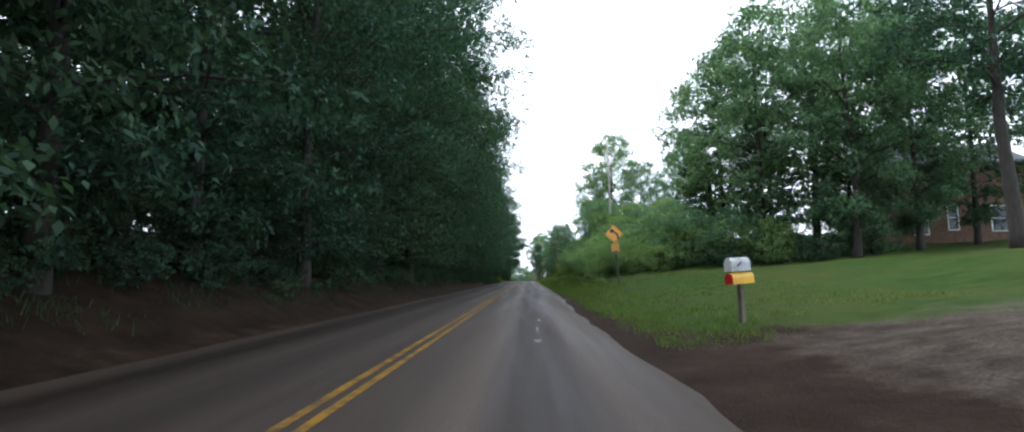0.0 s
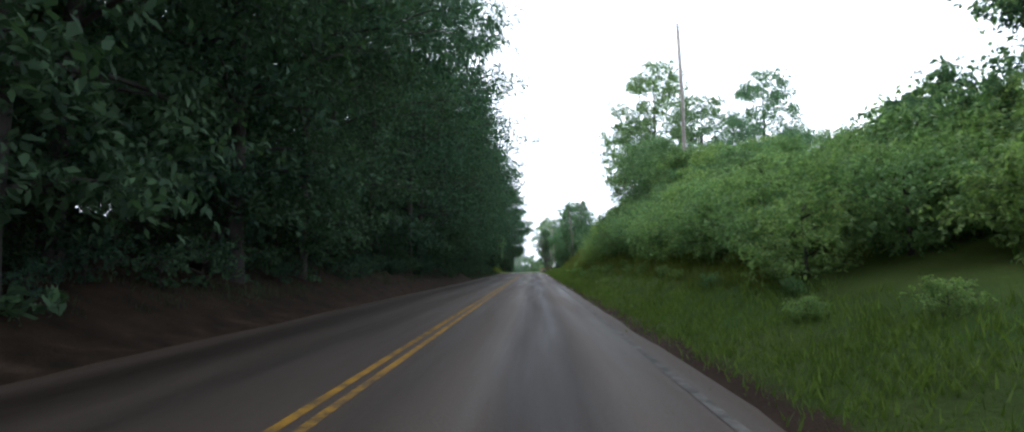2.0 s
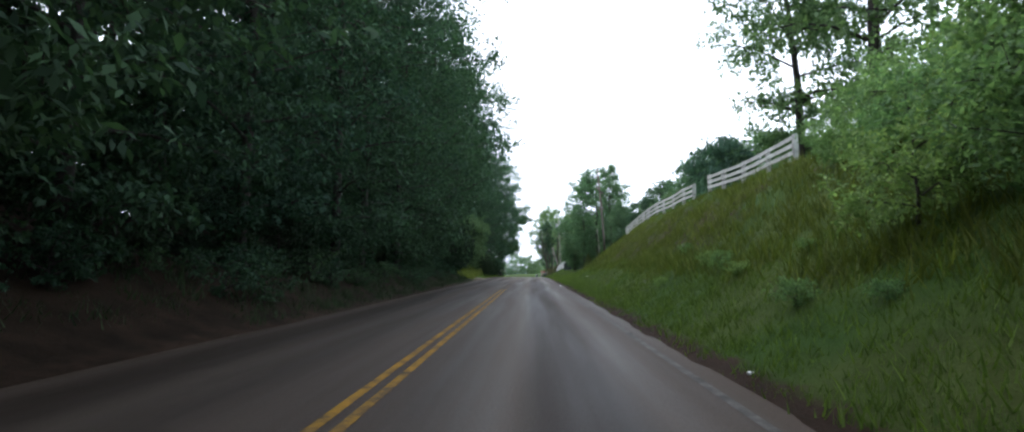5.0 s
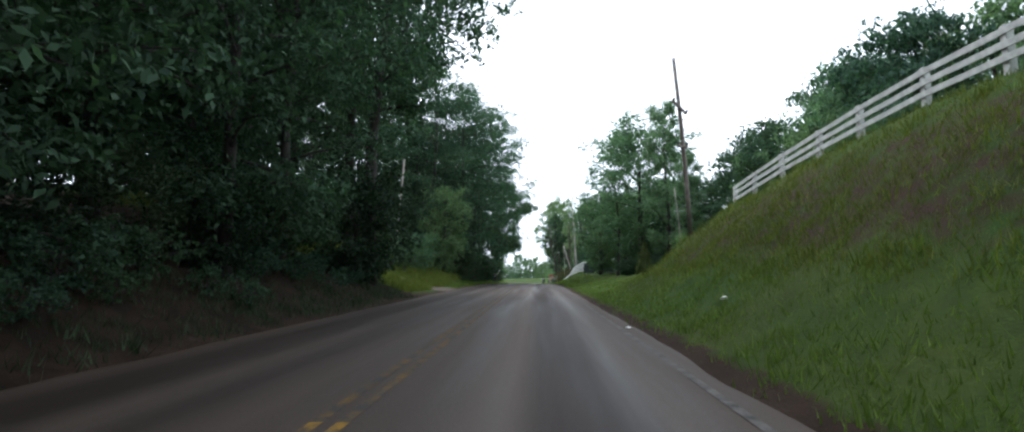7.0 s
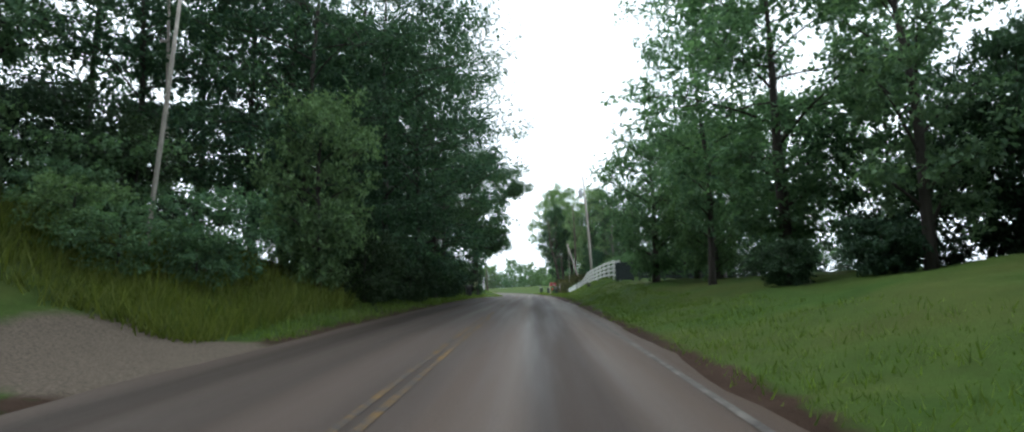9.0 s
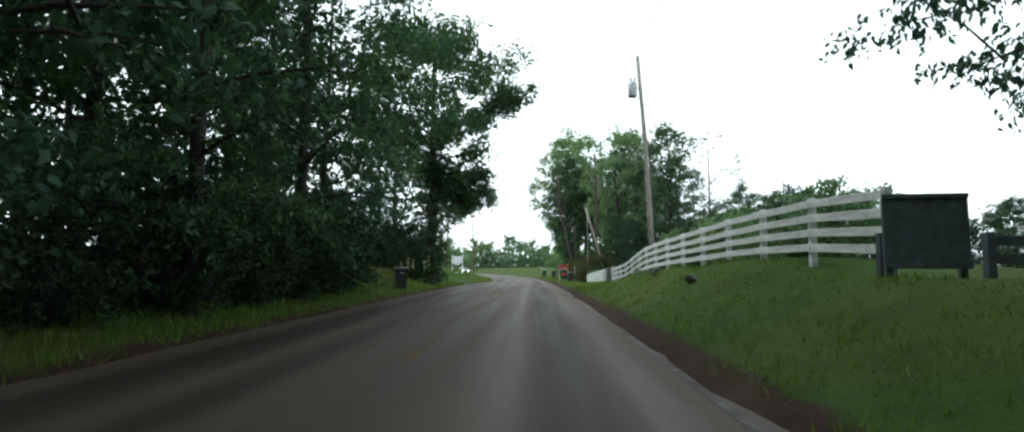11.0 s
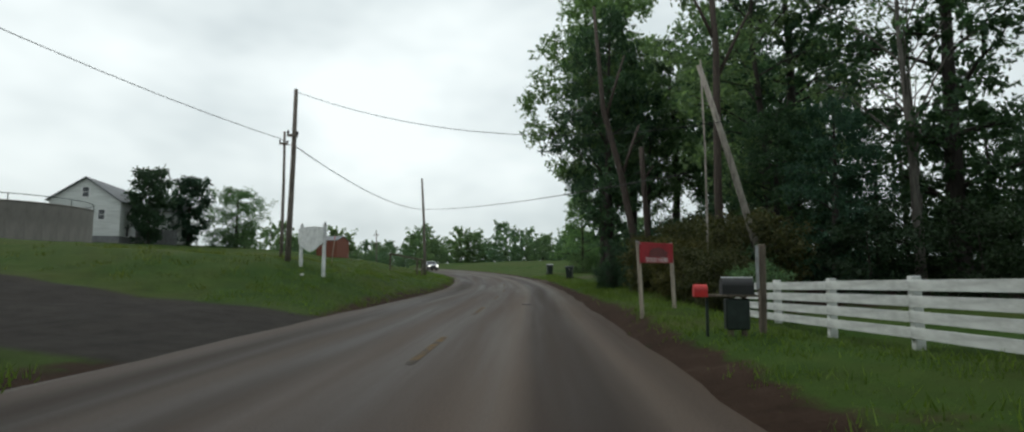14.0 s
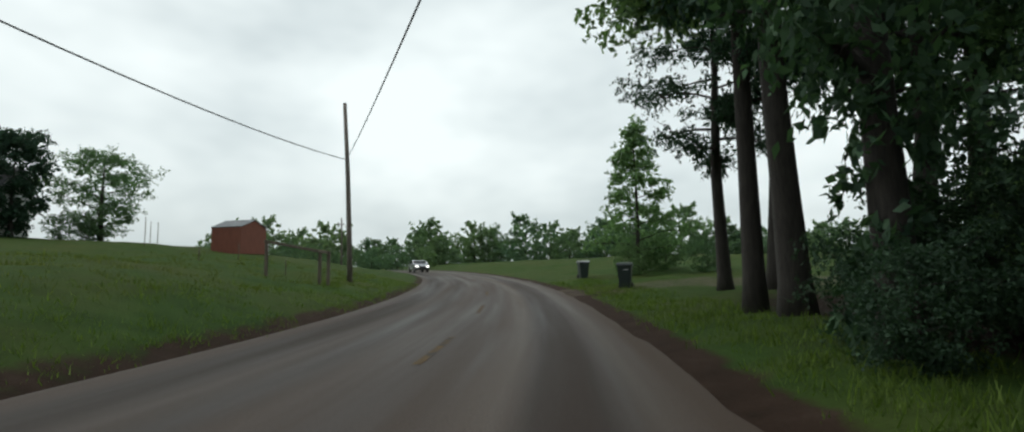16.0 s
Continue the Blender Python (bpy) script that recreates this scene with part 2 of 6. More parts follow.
LINE_YELLOW = line_material("yellow_road_paint", (0.27, 0.145, 0.020), 0.44)
LINE_YELLOW_WORN = line_material("worn_yellow_road_paint", (0.15, 0.088, 0.024), 0.54)
LINE_WHITE_WORN = line_material("worn_white_road_paint", (0.125, 0.115, 0.103), 0.49)
PATCH_WHITE = line_material("pale_road_patch", (0.30, 0.30, 0.29), 0.48)


def ground_material():
    m, n, l, b = material("ground_cover", 0.92)
    b.inputs["Specular IOR Level"].default_value = 0.06
    big = noise_node(n, l, 0.22, 5)
    mid = noise_node(n, l, 1.6, 5)
    fine = noise_node(n, l, 22.0, 4, rough=0.7)
    g = ramp(n, l, mid.outputs["Fac"], [(0.25, (0.017, 0.042, 0.008)), (0.55, (0.030, 0.064, 0.012)), (0.8, (0.050, 0.084, 0.019))])
    dry = ramp(n, l, big.outputs["Fac"], [(0.40, (0.05, 0.05, 0.05)), (0.70, (0.55, 0.55, 0.55))])
    grass = mixed(n, l, g.outputs["Color"], (0.074, 0.070, 0.022), dry.outputs["Color"])
    earth = ramp(n, l, mid.outputs["Fac"], [(0.25, (0.020, 0.012, 0.008)), (0.6, (0.038, 0.024, 0.017)), (0.85, (0.066, 0.047, 0.036))])
    gravel = ramp(n, l, fine.outputs["Fac"], [(0.25, (0.052, 0.042, 0.033)), (0.75, (0.135, 0.112, 0.087))])
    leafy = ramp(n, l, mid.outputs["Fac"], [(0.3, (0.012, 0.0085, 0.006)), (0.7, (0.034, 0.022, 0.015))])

    def cover(name, jitter=0.5):
        a = n.new("ShaderNodeAttribute")
        a.attribute_name = name
        k = n.new("ShaderNodeMath")
        k.operation, k.inputs[1].default_value = "MULTIPLY_ADD", jitter
        sh = n.new("ShaderNodeMath")
        sh.operation, sh.inputs[1].default_value = "SUBTRACT", 0.5
        l.new(mid.outputs["Fac"], sh.inputs[0])
        l.new(sh.outputs[0], k.inputs[0])
        l.new(a.outputs["Fac"], k.inputs[2])
        return ramp(n, l, k.outputs[0], [(0.35, (0, 0, 0)), (0.65, (1, 1, 1))]).outputs["Color"]
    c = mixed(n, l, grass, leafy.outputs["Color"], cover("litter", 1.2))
    c = mixed(n, l, c, earth.outputs["Color"], cover("earth", 1.2))
    c = mixed(n, l, c, gravel.outputs["Color"], cover("gravel", 0.6))
    tarmac = ramp(n, l, mid.outputs["Fac"], [(0.3, (0.024, 0.022, 0.020)), (0.7, (0.044, 0.040, 0.036))])
    c = mixed(n, l, c, tarmac.outputs["Color"], cover("tarmac", 0.4))
    c = mixed(n, l, c, ramp(n, l, fine.outputs["Fac"], [(0.2, (0.55, 0.55, 0.55)), (0.8, (1.35, 1.35, 1.35))]).outputs["Color"], 0.8, "MULTIPLY")
    l.new(c, b.inputs["Base Color"])
    bump(n, l, b, fine.outputs["Fac"], 0.8, 0.04)
    return m


GROUND = ground_material()

# ---- plan: the road's profile and curve, and the land beside it ----
_YS = np.arange(-400, 1601, 0.5)
_SL = np.interp(_YS, [-400, 135, 210, 228, 250, 300, 325, 1600], [0.03, 0.03, 0, 0, 0.02, 0.02, 0.004, 0.004])
_ZS = np.concatenate([[0], np.cumsum((_SL[1:] + _SL[:-1]) * 0.25)])
_ZS -= np.interp(0, _YS, _ZS)


def road_z(y):
    return np.interp(y, _YS, _ZS)


def road_x(y):
    d = np.clip(np.asarray(y, float) - 232, 0, 98)
    return -d * d / 330 - np.clip(np.asarray(y, float) - 330, 0, None) * 0.594


U_KNOTS = [-1600, -200, -60, -40, -25, -15, -10, -7.5, -6, -5.3, 1.95, 2.6, 3.5, 5, 6.5, 8.5, 10, 15, 25, 60, 200, 1600]
WOOD_L = [6, 5, 5, 4.5, 4, 3.0, 1.8, 0.9, 0.15, -0.04]
SECTIONS = {
    -60: WOOD_L + [-0.04, 0.02, 0.1, 0.3, 0.5, 0.8, 1.0, 1.7, 2.8, 3, 3, 3],
    16: WOOD_L + [-0.04, 0.02, 0.1, 0.32, 0.5, 0.8, 1.0, 1.7, 2.8, 3, 3, 3],
    32: WOOD_L + [-0.04, 0.1, 0.45, 0.85, 1.15, 1.35, 1.45, 1.9, 2.8, 3.5, 3.5, 3.5],
    50: WOOD_L + [-0.04, 0.1, 0.5, 1.4, 2.4, 3.4, 3.8, 4.2, 4.5, 5, 5, 5],
    80: WOOD_L + [-0.04, 0.1, 0.6, 1.8, 3.2, 4.6, 4.9, 5.1, 5.2, 5.5, 5.5, 5.5],
    106: WOOD_L + [-0.04, 0.1, 0.5, 1.7, 3.2, 4.85, 5.1, 5.2, 5.3, 5.5, 5.5, 5.5],
    118: WOOD_L + [-0.04, 0.1, 0.5, 1.6, 3.1, 4.75, 4.9, 5, 5, 5, 5, 5],
    127: WOOD_L + [-0.04, 0.08, 0.4, 1.3, 2.6, 4.15, 4.3, 4.4, 4.4, 4, 4, 4],
    131: [6, 6.3, 6.3, 6.3, 5.6, 3.4, 1.4, 0.4, 0.08, -0.04] + [-0.04, 0.06, 0.3, 0.9, 1.5, 2.3, 2.6, 3, 3.2, 3.4, 3, 3],
    135: [6, 6.5, 6.5, 6.5, 6.0, 3.9, 1.5, 0.4, 0.06, -0.04] + [-0.04, 0.05, 0.25, 0.7, 1.1, 1.5, 1.7, 2.1, 2.5, 3, 3, 3],
    137: [6, 6.5, 6.5, 6.5, 5.8, 3.3, 0.9, 0.15, 0.04, -0.04] + [-0.04, 0.05, 0.22, 0.65, 1.0, 1.4, 1.6, 2.0, 2.4, 3, 3, 3],
    142: [6, 6.5, 6.5, 6.5, 5.8, 3.3, 0.9, 0.15, 0.04, -0.04] + [-0.04, 0.05, 0.2, 0.6, 0.95, 1.3, 1.5, 1.8, 2.3, 3, 3, 3],
    150: [6, 6, 6, 6.0, 5.6, 4.0, 1.9, 0.7, 0.1, -0.04] + [-0.04, 0.04, 0.15, 0.5, 0.8, 1.1, 1.2, 1.5, 2, 2.5, 2.5, 2.5],
    168: [4, 4, 4, 4.0, 3.2, 2.0, 0.9, 0.35, 0.06, -0.04] + [-0.04, 0.08, 0.35, 1.05, 1.14, 1.14, 1.1, 1.2, 1.2, 1, 1, 1],
    173: [3.8, 3.8, 3.8, 3.6, 2.9, 1.9, 0.9, 0.4, 0.08, -0.04] + [-0.04, 0.1, 0.42, 1.34, 1.44, 1.42, 1.3, 1.2, 1.2, 1, 1, 1],
    187: [3, 3, 3, 2.6, 2.2, 1.5, 0.9, 0.55, 0.12, -0.04] + [-0.04, 0.06, 0.36, 1.08, 1.18, 1.18, 1.1, 1, 1, 1, 1, 1],
    197: [3, 3, 3, 2.6, 2.2, 1.6, 1.1, 0.55, 0.12, -0.04] + [-0.04, 0.04, 0.18, 0.42, 0.5, 0.52, 0.5, 0.5, 0.5, 0.5, 0.5, 0.5],
    206: [3, 3, 2.6, 2.2, 1.8, 1.3, 0.8, 0.45, 0.08, -0.04] + [-0.04, 0.06, 0.2, 0.3, 0.36, 0.4, 0.4, 0.4, 0.4, 0.4, 0.4, 0.4],
    211: [3, 3, 2.4, 1.6, 1.0, 0.5, 0.25, 0.12, 0.02, -0.04] + [-0.04, 0.2, 0.25, 0.03, 0.05, 0.2, 0.4, 0.4, 0.4, 0.4, 0.4, 0.4],
    217: [3, 3.6, 3.2, 2.6, 1.9, 1.0, 0.5, 0.25, 0.04, -0.04] + [-0.04, 0.36, 0.34, 0.02, 0.05, 0.2, 0.4, 0.4, 0.4, 0.4, 0.4, 0.4],
    224: [3, 4, 3.9, 3.5, 2.6, 2.0, 1.65, 1.0, 0.28, -0.04] + [-0.04, 0.2, 0.3, 0.35, 0.4, 0.4, 0.4, 0.4, 0.4, 0.4, 0.4, 0.4],
    236: [3, 4, 3.9, 3.5, 2.6, 1.9, 1.3, 0.7, 0.2, -0.04] + [-0.04, 0.06, 0.2, 0.35, 0.45, 0.5, 0.5, 0.5, 0.5, 0.5, 0.5, 0.5],
    250: [3, 4, 4.0, 3.5, 2.4, 1.5, 0.85, 0.4, 0.12, -0.04] + [-0.04, 0.04, 0.1, 0.2, 0.3, 0.4, 0.4, 0.5, 0.6, 0.6, 0.6, 0.6],
    266: [3, 4, 4.2, 3.6, 2.8, 1.7, 0.8, 0.4, 0.1, -0.04] + [-0.04, 0.05, 0.15, 0.3, 0.4, 0.55, 0.7, 0.9, 1.2, 1.2, 1, 1],
    290: [3, 4, 4.5, 3.8, 2.5, 1.2, 0.5, 0.2, 0.05, -0.04] + [-0.04, 0.05, 0.15, 0.3, 0.5, 0.7, 0.9, 1.3, 1.8, 2, 1.5, 1],
    340: [2, 2, 2, 1.5, 1, 0.5, 0.2, 0.1, 0.02, -0.04] + [-0.04, 0.02, 0.1, 0.2, 0.3, 0.5, 0.6, 1, 1.5, 1.5, 1, 0],
    420: [-6, -3, 0, 0, 0, 0, 0, 0, 0, -0.04] + [-0.04, 0, 0, 0, 0, 0, 0, 0, 0, 0, -2, -6],
    1600: [-30] * 22,
}
S_Y = np.array(list(SECTIONS), float)
S_H = np.array([SECTIONS[k] for k in SECTIONS], float)


def land(x, y):
    """Height of the land at places x, y."""
    x, y = np.broadcast_arrays(np.asarray(x, float), np.asarray(y, float))
    u = x - road_x(y)
    i = np.clip(np.searchsorted(S_Y, y) - 1, 0, len(S_Y) - 2)
    f = np.clip((y - S_Y[i]) / (S_Y[i + 1] - S_Y[i]), 0, 1)
    f = f * f * (3 - 2 * f)
    k = np.clip(np.searchsorted(U_KNOTS, u) - 1, 0, len(U_KNOTS) - 2)
    uk = np.array(U_KNOTS)
    g = np.clip((u - uk[k]) / (uk[k + 1] - uk[k]), 0, 1)
    a = S_H[i, k] * (1 - g) + S_H[i, k + 1] * g
    b = S_H[i + 1, k] * (1 - g) + S_H[i + 1, k + 1] * g
    rough = np.clip((np.abs(u + 1.7) - 4.2) / 3, 0, 1)
    swell = 0.10 * np.sin(x * 0.61 + 1.3 * np.sin(y * 0.37)) * np.sin(y * 0.53 + 0.4) + 0.05 * np.sin(x * 1.7 + y * 0.9) * np.sin(y * 1.9 - x * 0.6)
    return road_z(y) + a * (1 - f) + b * f + rough * swell


def gz(x, y):
    return float(land(x, y))


def rz(y, h):
    return float(road_z(y)) + h


# ---- mesh helpers ----
def np_mesh(name, verts, faces, mat):
    """A mesh from arrays: verts (n, 3), faces (m, 3 or 4)."""
    me = bpy.data.meshes.new(name)
    verts, faces = np.asarray(verts, np.float32), np.asarray(faces, np.int32)
    k = faces.shape[1]
    me.vertices.add(len(verts))
    me.vertices.foreach_set("co", verts.ravel())
    me.loops.add(faces.size)
    me.loops.foreach_set("vertex_index", faces.ravel())
    me.polygons.add(len(faces))
    me.polygons.foreach_set("loop_start", np.arange(0, faces.size, k, dtype=np.int32))
    me.update(calc_edges=True)
    me.materials.append(mat)
    return me


class Shape:
    """Collects boxes, tubes and plates into one mesh."""

    def __init__(self):
        self.bm = bmesh.new()

    def box(self, size, at=(0, 0, 0), turn=(0, 0, 0), bevel=0.01):
        m = pose(*at, *turn)
        made = bmesh.ops.create_cube(self.bm, size=1.0, matrix=m @ Matrix.Diagonal((*size, 1)))["verts"]
        if bevel:
            edges = list({e for v in made for e in v.link_edges})
            bmesh.ops.bevel(self.bm, geom=edges, offset=bevel, segments=1, affect="EDGES")
        return self

    def tube(self, points, radii, sides=8, cap=True):
        rings = []
        points = [Vector(p) for p in points]
        for i, p in enumerate(points):
            d = (points[min(i + 1, len(points) - 1)] - points[max(i - 1, 0)]).normalized()
            a = d.orthogonal().normalized() if i == 0 else (rings_a - d * rings_a.dot(d)).normalized()
            rings_a = a
            b = d.cross(a)
            r = radii[i] if hasattr(radii, "__len__") else radii
            rings.append([self.bm.verts.new(p + (a * math.cos(q) + b * math.sin(q)) * r) for q in (2 * math.pi * k / sides for k in range(sides))])
        for r0, r1 in zip(rings, rings[1:]):
            for k in range(sides):
                f = self.bm.faces.new((r0[k], r0[(k + 1) % sides], r1[(k + 1) % sides], r1[k]))
                f.smooth = True
        if cap:
            self.bm.faces.new(rings[0][::-1])
            self.bm.faces.new(rings[-1])
        return self

    def plate(self, outline, thick, m):
        """A flat plate from a 2D outline in x, z, with its front towards -y."""
        front = [self.bm.verts.new(m @ Vector((x, -thick / 2, z))) for x, z in outline]
        back = [self.bm.verts.new(m @ Vector((x, thick / 2, z))) for x, z in outline]
        self.bm.faces.new(front)
        self.bm.faces.new(back[::-1])
        k = len(outline)
        for i in range(k):
            self.bm.faces.new((front[(i + 1) % k], front[i], back[i], back[(i + 1) % k]))
        return self

    def prism(self, outline, depth, m=None):
        return self.plate(outline, depth, m or Matrix())

    def mesh(self, name, mat):
        bmesh.ops.recalc_face_normals(self.bm, faces=self.bm.faces)
        me = bpy.data.meshes.new(name)
        self.bm.to_mesh(me)
        self.bm.free()
        me.materials.append(mat)
        return me


def part(name, shape, mat, parent, label=""):
    me = shape.mesh(name, mat) if isinstance(shape, Shape) else shape
    ob = new(name, me)
    ob.parent = parent
    if label:
        tagged(ob, label)
    return ob


def thing(name, at, label, category, group="", kind="", turn=0):
    ob = new(name)
    ob.matrix_basis = pose(*at, 0, 0, turn)
    return tagged(ob, label, category, group, kind)


# ---- ground and road ----
def build_ground():
    us = np.concatenate([[-1600, -900, -500, -300, -200, -140, -100, -80], np.arange(-70, -30, 4), np.arange(-30, -14, 1.2), np.arange(-14, -5.3, 0.45),
                         [-5.3, -4.5, -1.7, 1.2, 1.95], np.arange(2.2, 12, 0.45), np.arange(12, 30, 1.2), np.arange(30, 70, 4), [80, 100, 140, 200, 300, 500, 900, 1600]])
    ys = np.concatenate([[-400, -300, -200, -140, -100, -70, -50, -35], np.arange(-25, 300, 0.9), np.arange(300, 400, 3), np.arange(400, 600, 20), [640, 720, 850, 1000, 1200, 1600]])
    U, Y = np.meshgrid(us, ys)
    X = U + road_x(Y)
    Z = land(X, Y)
    inside = (U > -5.2) & (U < 1.9)
    Z = np.where(inside, Z - 0.12, Z)
    n = len(us)
    idx = np.arange(len(ys) * n).reshape(len(ys), n)
    faces = np.stack([idx[:-1, :-1], idx[:-1, 1:], idx[1:, 1:], idx[1:, :-1]], -1).reshape(-1, 4)
    me = np_mesh("ground", np.stack([X, Y, Z], -1).reshape(-1, 3), faces, GROUND)
    me.polygons.foreach_set("use_smooth", np.ones(len(faces), bool))

    def bell(v, lo, hi, soft):
        return np.clip((v - lo) / soft + 0.5, 0, 1) * np.clip((hi - v) / soft + 0.5, 0, 1)
    earth = bell(U, 1.3, 2.5, 0.5) * np.where(Y < 200, 0.95, 0.9)
    earth = np.maximum(earth, bell(U, 1.5, 3.2 + 1.1 * (12.5 - Y).clip(0, 40), 1.2) * bell(Y, -60, 19, 7))
    earth = np.maximum(earth, bell(U, 1.5, 3.3, 0.8) * bell(Y, 196, 206, 3) * 0.9)
    earth = np.maximum(earth, bell(U, 1.5, 4.5, 1.5) * bell(Y, 250, 258, 3) * 0.9)
    earth = np.maximum(earth, bell(U, -6.0, -5.0, 0.5) * np.where(Y < 128, 0.55, 0.8))
    earth = np.maximum(earth, bell(U, 4.6, 8.2, 1.6) * bell(Y, 88, 128, 8) * 0.57)
    earth = np.maximum(earth, bell(U, 3.2, 5.6, 1.2) * bell(Y, 121, 130, 3) * 0.55)
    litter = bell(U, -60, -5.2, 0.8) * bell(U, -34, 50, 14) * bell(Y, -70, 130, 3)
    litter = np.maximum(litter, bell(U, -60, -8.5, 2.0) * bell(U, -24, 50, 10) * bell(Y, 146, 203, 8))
    # Litter cover darkens the grass here in place of the overhead trees' shade
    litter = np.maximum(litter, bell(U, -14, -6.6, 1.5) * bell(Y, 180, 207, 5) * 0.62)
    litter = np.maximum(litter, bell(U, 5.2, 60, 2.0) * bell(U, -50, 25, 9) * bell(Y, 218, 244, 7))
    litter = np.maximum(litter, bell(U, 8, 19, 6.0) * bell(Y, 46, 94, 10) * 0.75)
    drive1 = bell(Y, 137.0, 142.4, 1.0) * bell(U, -9.5, -4, 1.5)
    drive2 = bell(Y, 209.2, 216.8 + 0.1 * (-6 - U).clip(0, 30), 1.4) * bell(U, -60, -4, 2)
    gravel = drive1
    gravel = np.maximum(gravel, bell(Y, 250.5, 256.5, 1.2) * bell(U, 1, 26, 2) * 0.5)
    gravel = np.maximum(gravel, bell(U, 3.4, 60, 2.0) * bell(Y, -60, 11.5, 4) * 0.52)
    for name, values in (("earth", earth), ("litter", litter), ("gravel", gravel), ("tarmac", drive2)):
        at = me.attributes.new(name, "FLOAT", "POINT")
        at.data.foreach_set("value", values.astype(np.float32).ravel())
    return tagged(new("ground", me), "grass verges, earth shoulders and wooded banks", "ground", kind="structure")


build_ground()


def strip(name, u0, u1, y0, y1, lift, mat, step=1.0, edge=0.0, columns=1, seed=3):
    """A band that follows the road, u0 to u1 across."""
    rng = np.random.RandomState(seed)
    ys = np.linspace(y0, y1, max(2, int((y1 - y0) / step) + 1))
    us = np.linspace(u0, u1, columns + 1)
    U, Y = np.meshgrid(us, ys)
    if edge:
        j = np.convolve(rng.normal(0, edge, len(ys) + 4), np.ones(3) / 3, "same")[2:-2]
        j2 = np.convolve(rng.normal(0, edge, len(ys) + 4), np.ones(3) / 3, "same")[2:-2]
        U = U.copy()
        U[:, 0] += j
        U[:, -1] += j2 + (np.interp(ys, [-60, 22, 34, 150, 170, 400], [-0.3, -0.3, 0, 0, -0.3, -0.3]))
    slope = np.where(Y < 330, -2 * np.clip(Y - 232, 0, 98) / 330, -0.594)
    norm = np.sqrt(1 + slope * slope)
    X = road_x(Y) + U / norm
    YY = Y - U * slope / norm
    crown = 0.03 * (1 - ((U + 1.7) / 3.65) ** 2).clip(-0.3, 1)
    Z = road_z(YY) + crown + lift
    n = len(us)
    idx = np.arange(len(ys) * n).reshape(len(ys), n)
    faces = np.stack([idx[:-1, :-1], idx[:-1, 1:], idx[1:, 1:], idx[1:, :-1]], -1).reshape(-1, 4)
    me = np_mesh(name, np.stack([X, YY, Z], -1).reshape(-1, 3), faces, mat)
    uv = me.uv_layers.new(name="lanes")
    loops = np.stack([U, Y], -1).reshape(-1, 2)[faces.ravel()]
    uv.data.foreach_set("uv", loops.astype(np.float32).ravel())
    return me


road = tagged(new("road", strip("road", -5.45, 2.1, -120, 420, 0.0, ASPHALT, 0.8, 0.09, 16)), "worn grey two-lane asphalt country road", "road", kind="structure")


def road_line(u0, u1, y0, y1, mat, label):
    ob = new("road_marking", strip("road_marking", u0, u1, y0, y1, 0.006, mat, 1.0))
    return tagged(ob, label, "road marking", kind="structure")


for u in (-1.76, -1.55):
    road_line(u - 0.052, u + 0.052, -60, 106, LINE_YELLOW, "solid yellow centre line with worn paint")
    road_line(u - 0.05, u + 0.05, 106, 150, LINE_YELLOW_WORN, "faint worn yellow centre line")
for k in range(17):
    road_line(-1.69, -1.57, 150.2 + 8.4 * k, 153.3 + 8.4 * k, LINE_YELLOW if k in (4, 5) else LINE_YELLOW_WORN, "short yellow centre dash with worn paint")
road_line(1.68, 1.79, 22, 172, LINE_WHITE_WORN, "faint worn white edge line")
for u0, u1, y0, y1 in ((0.32, 0.72, 11.0, 11.4), (0.42, 0.68, 12.6, 14.2), (0.46, 0.78, 16.0, 17.0)):
    ob = new("road_patch", strip("road_patch", u0, u1, y0, y1, 0.005, PATCH_WHITE, 0.2, 0.05))
    tagged(ob, "pale worn patch in the asphalt", "road patch", kind="structure")

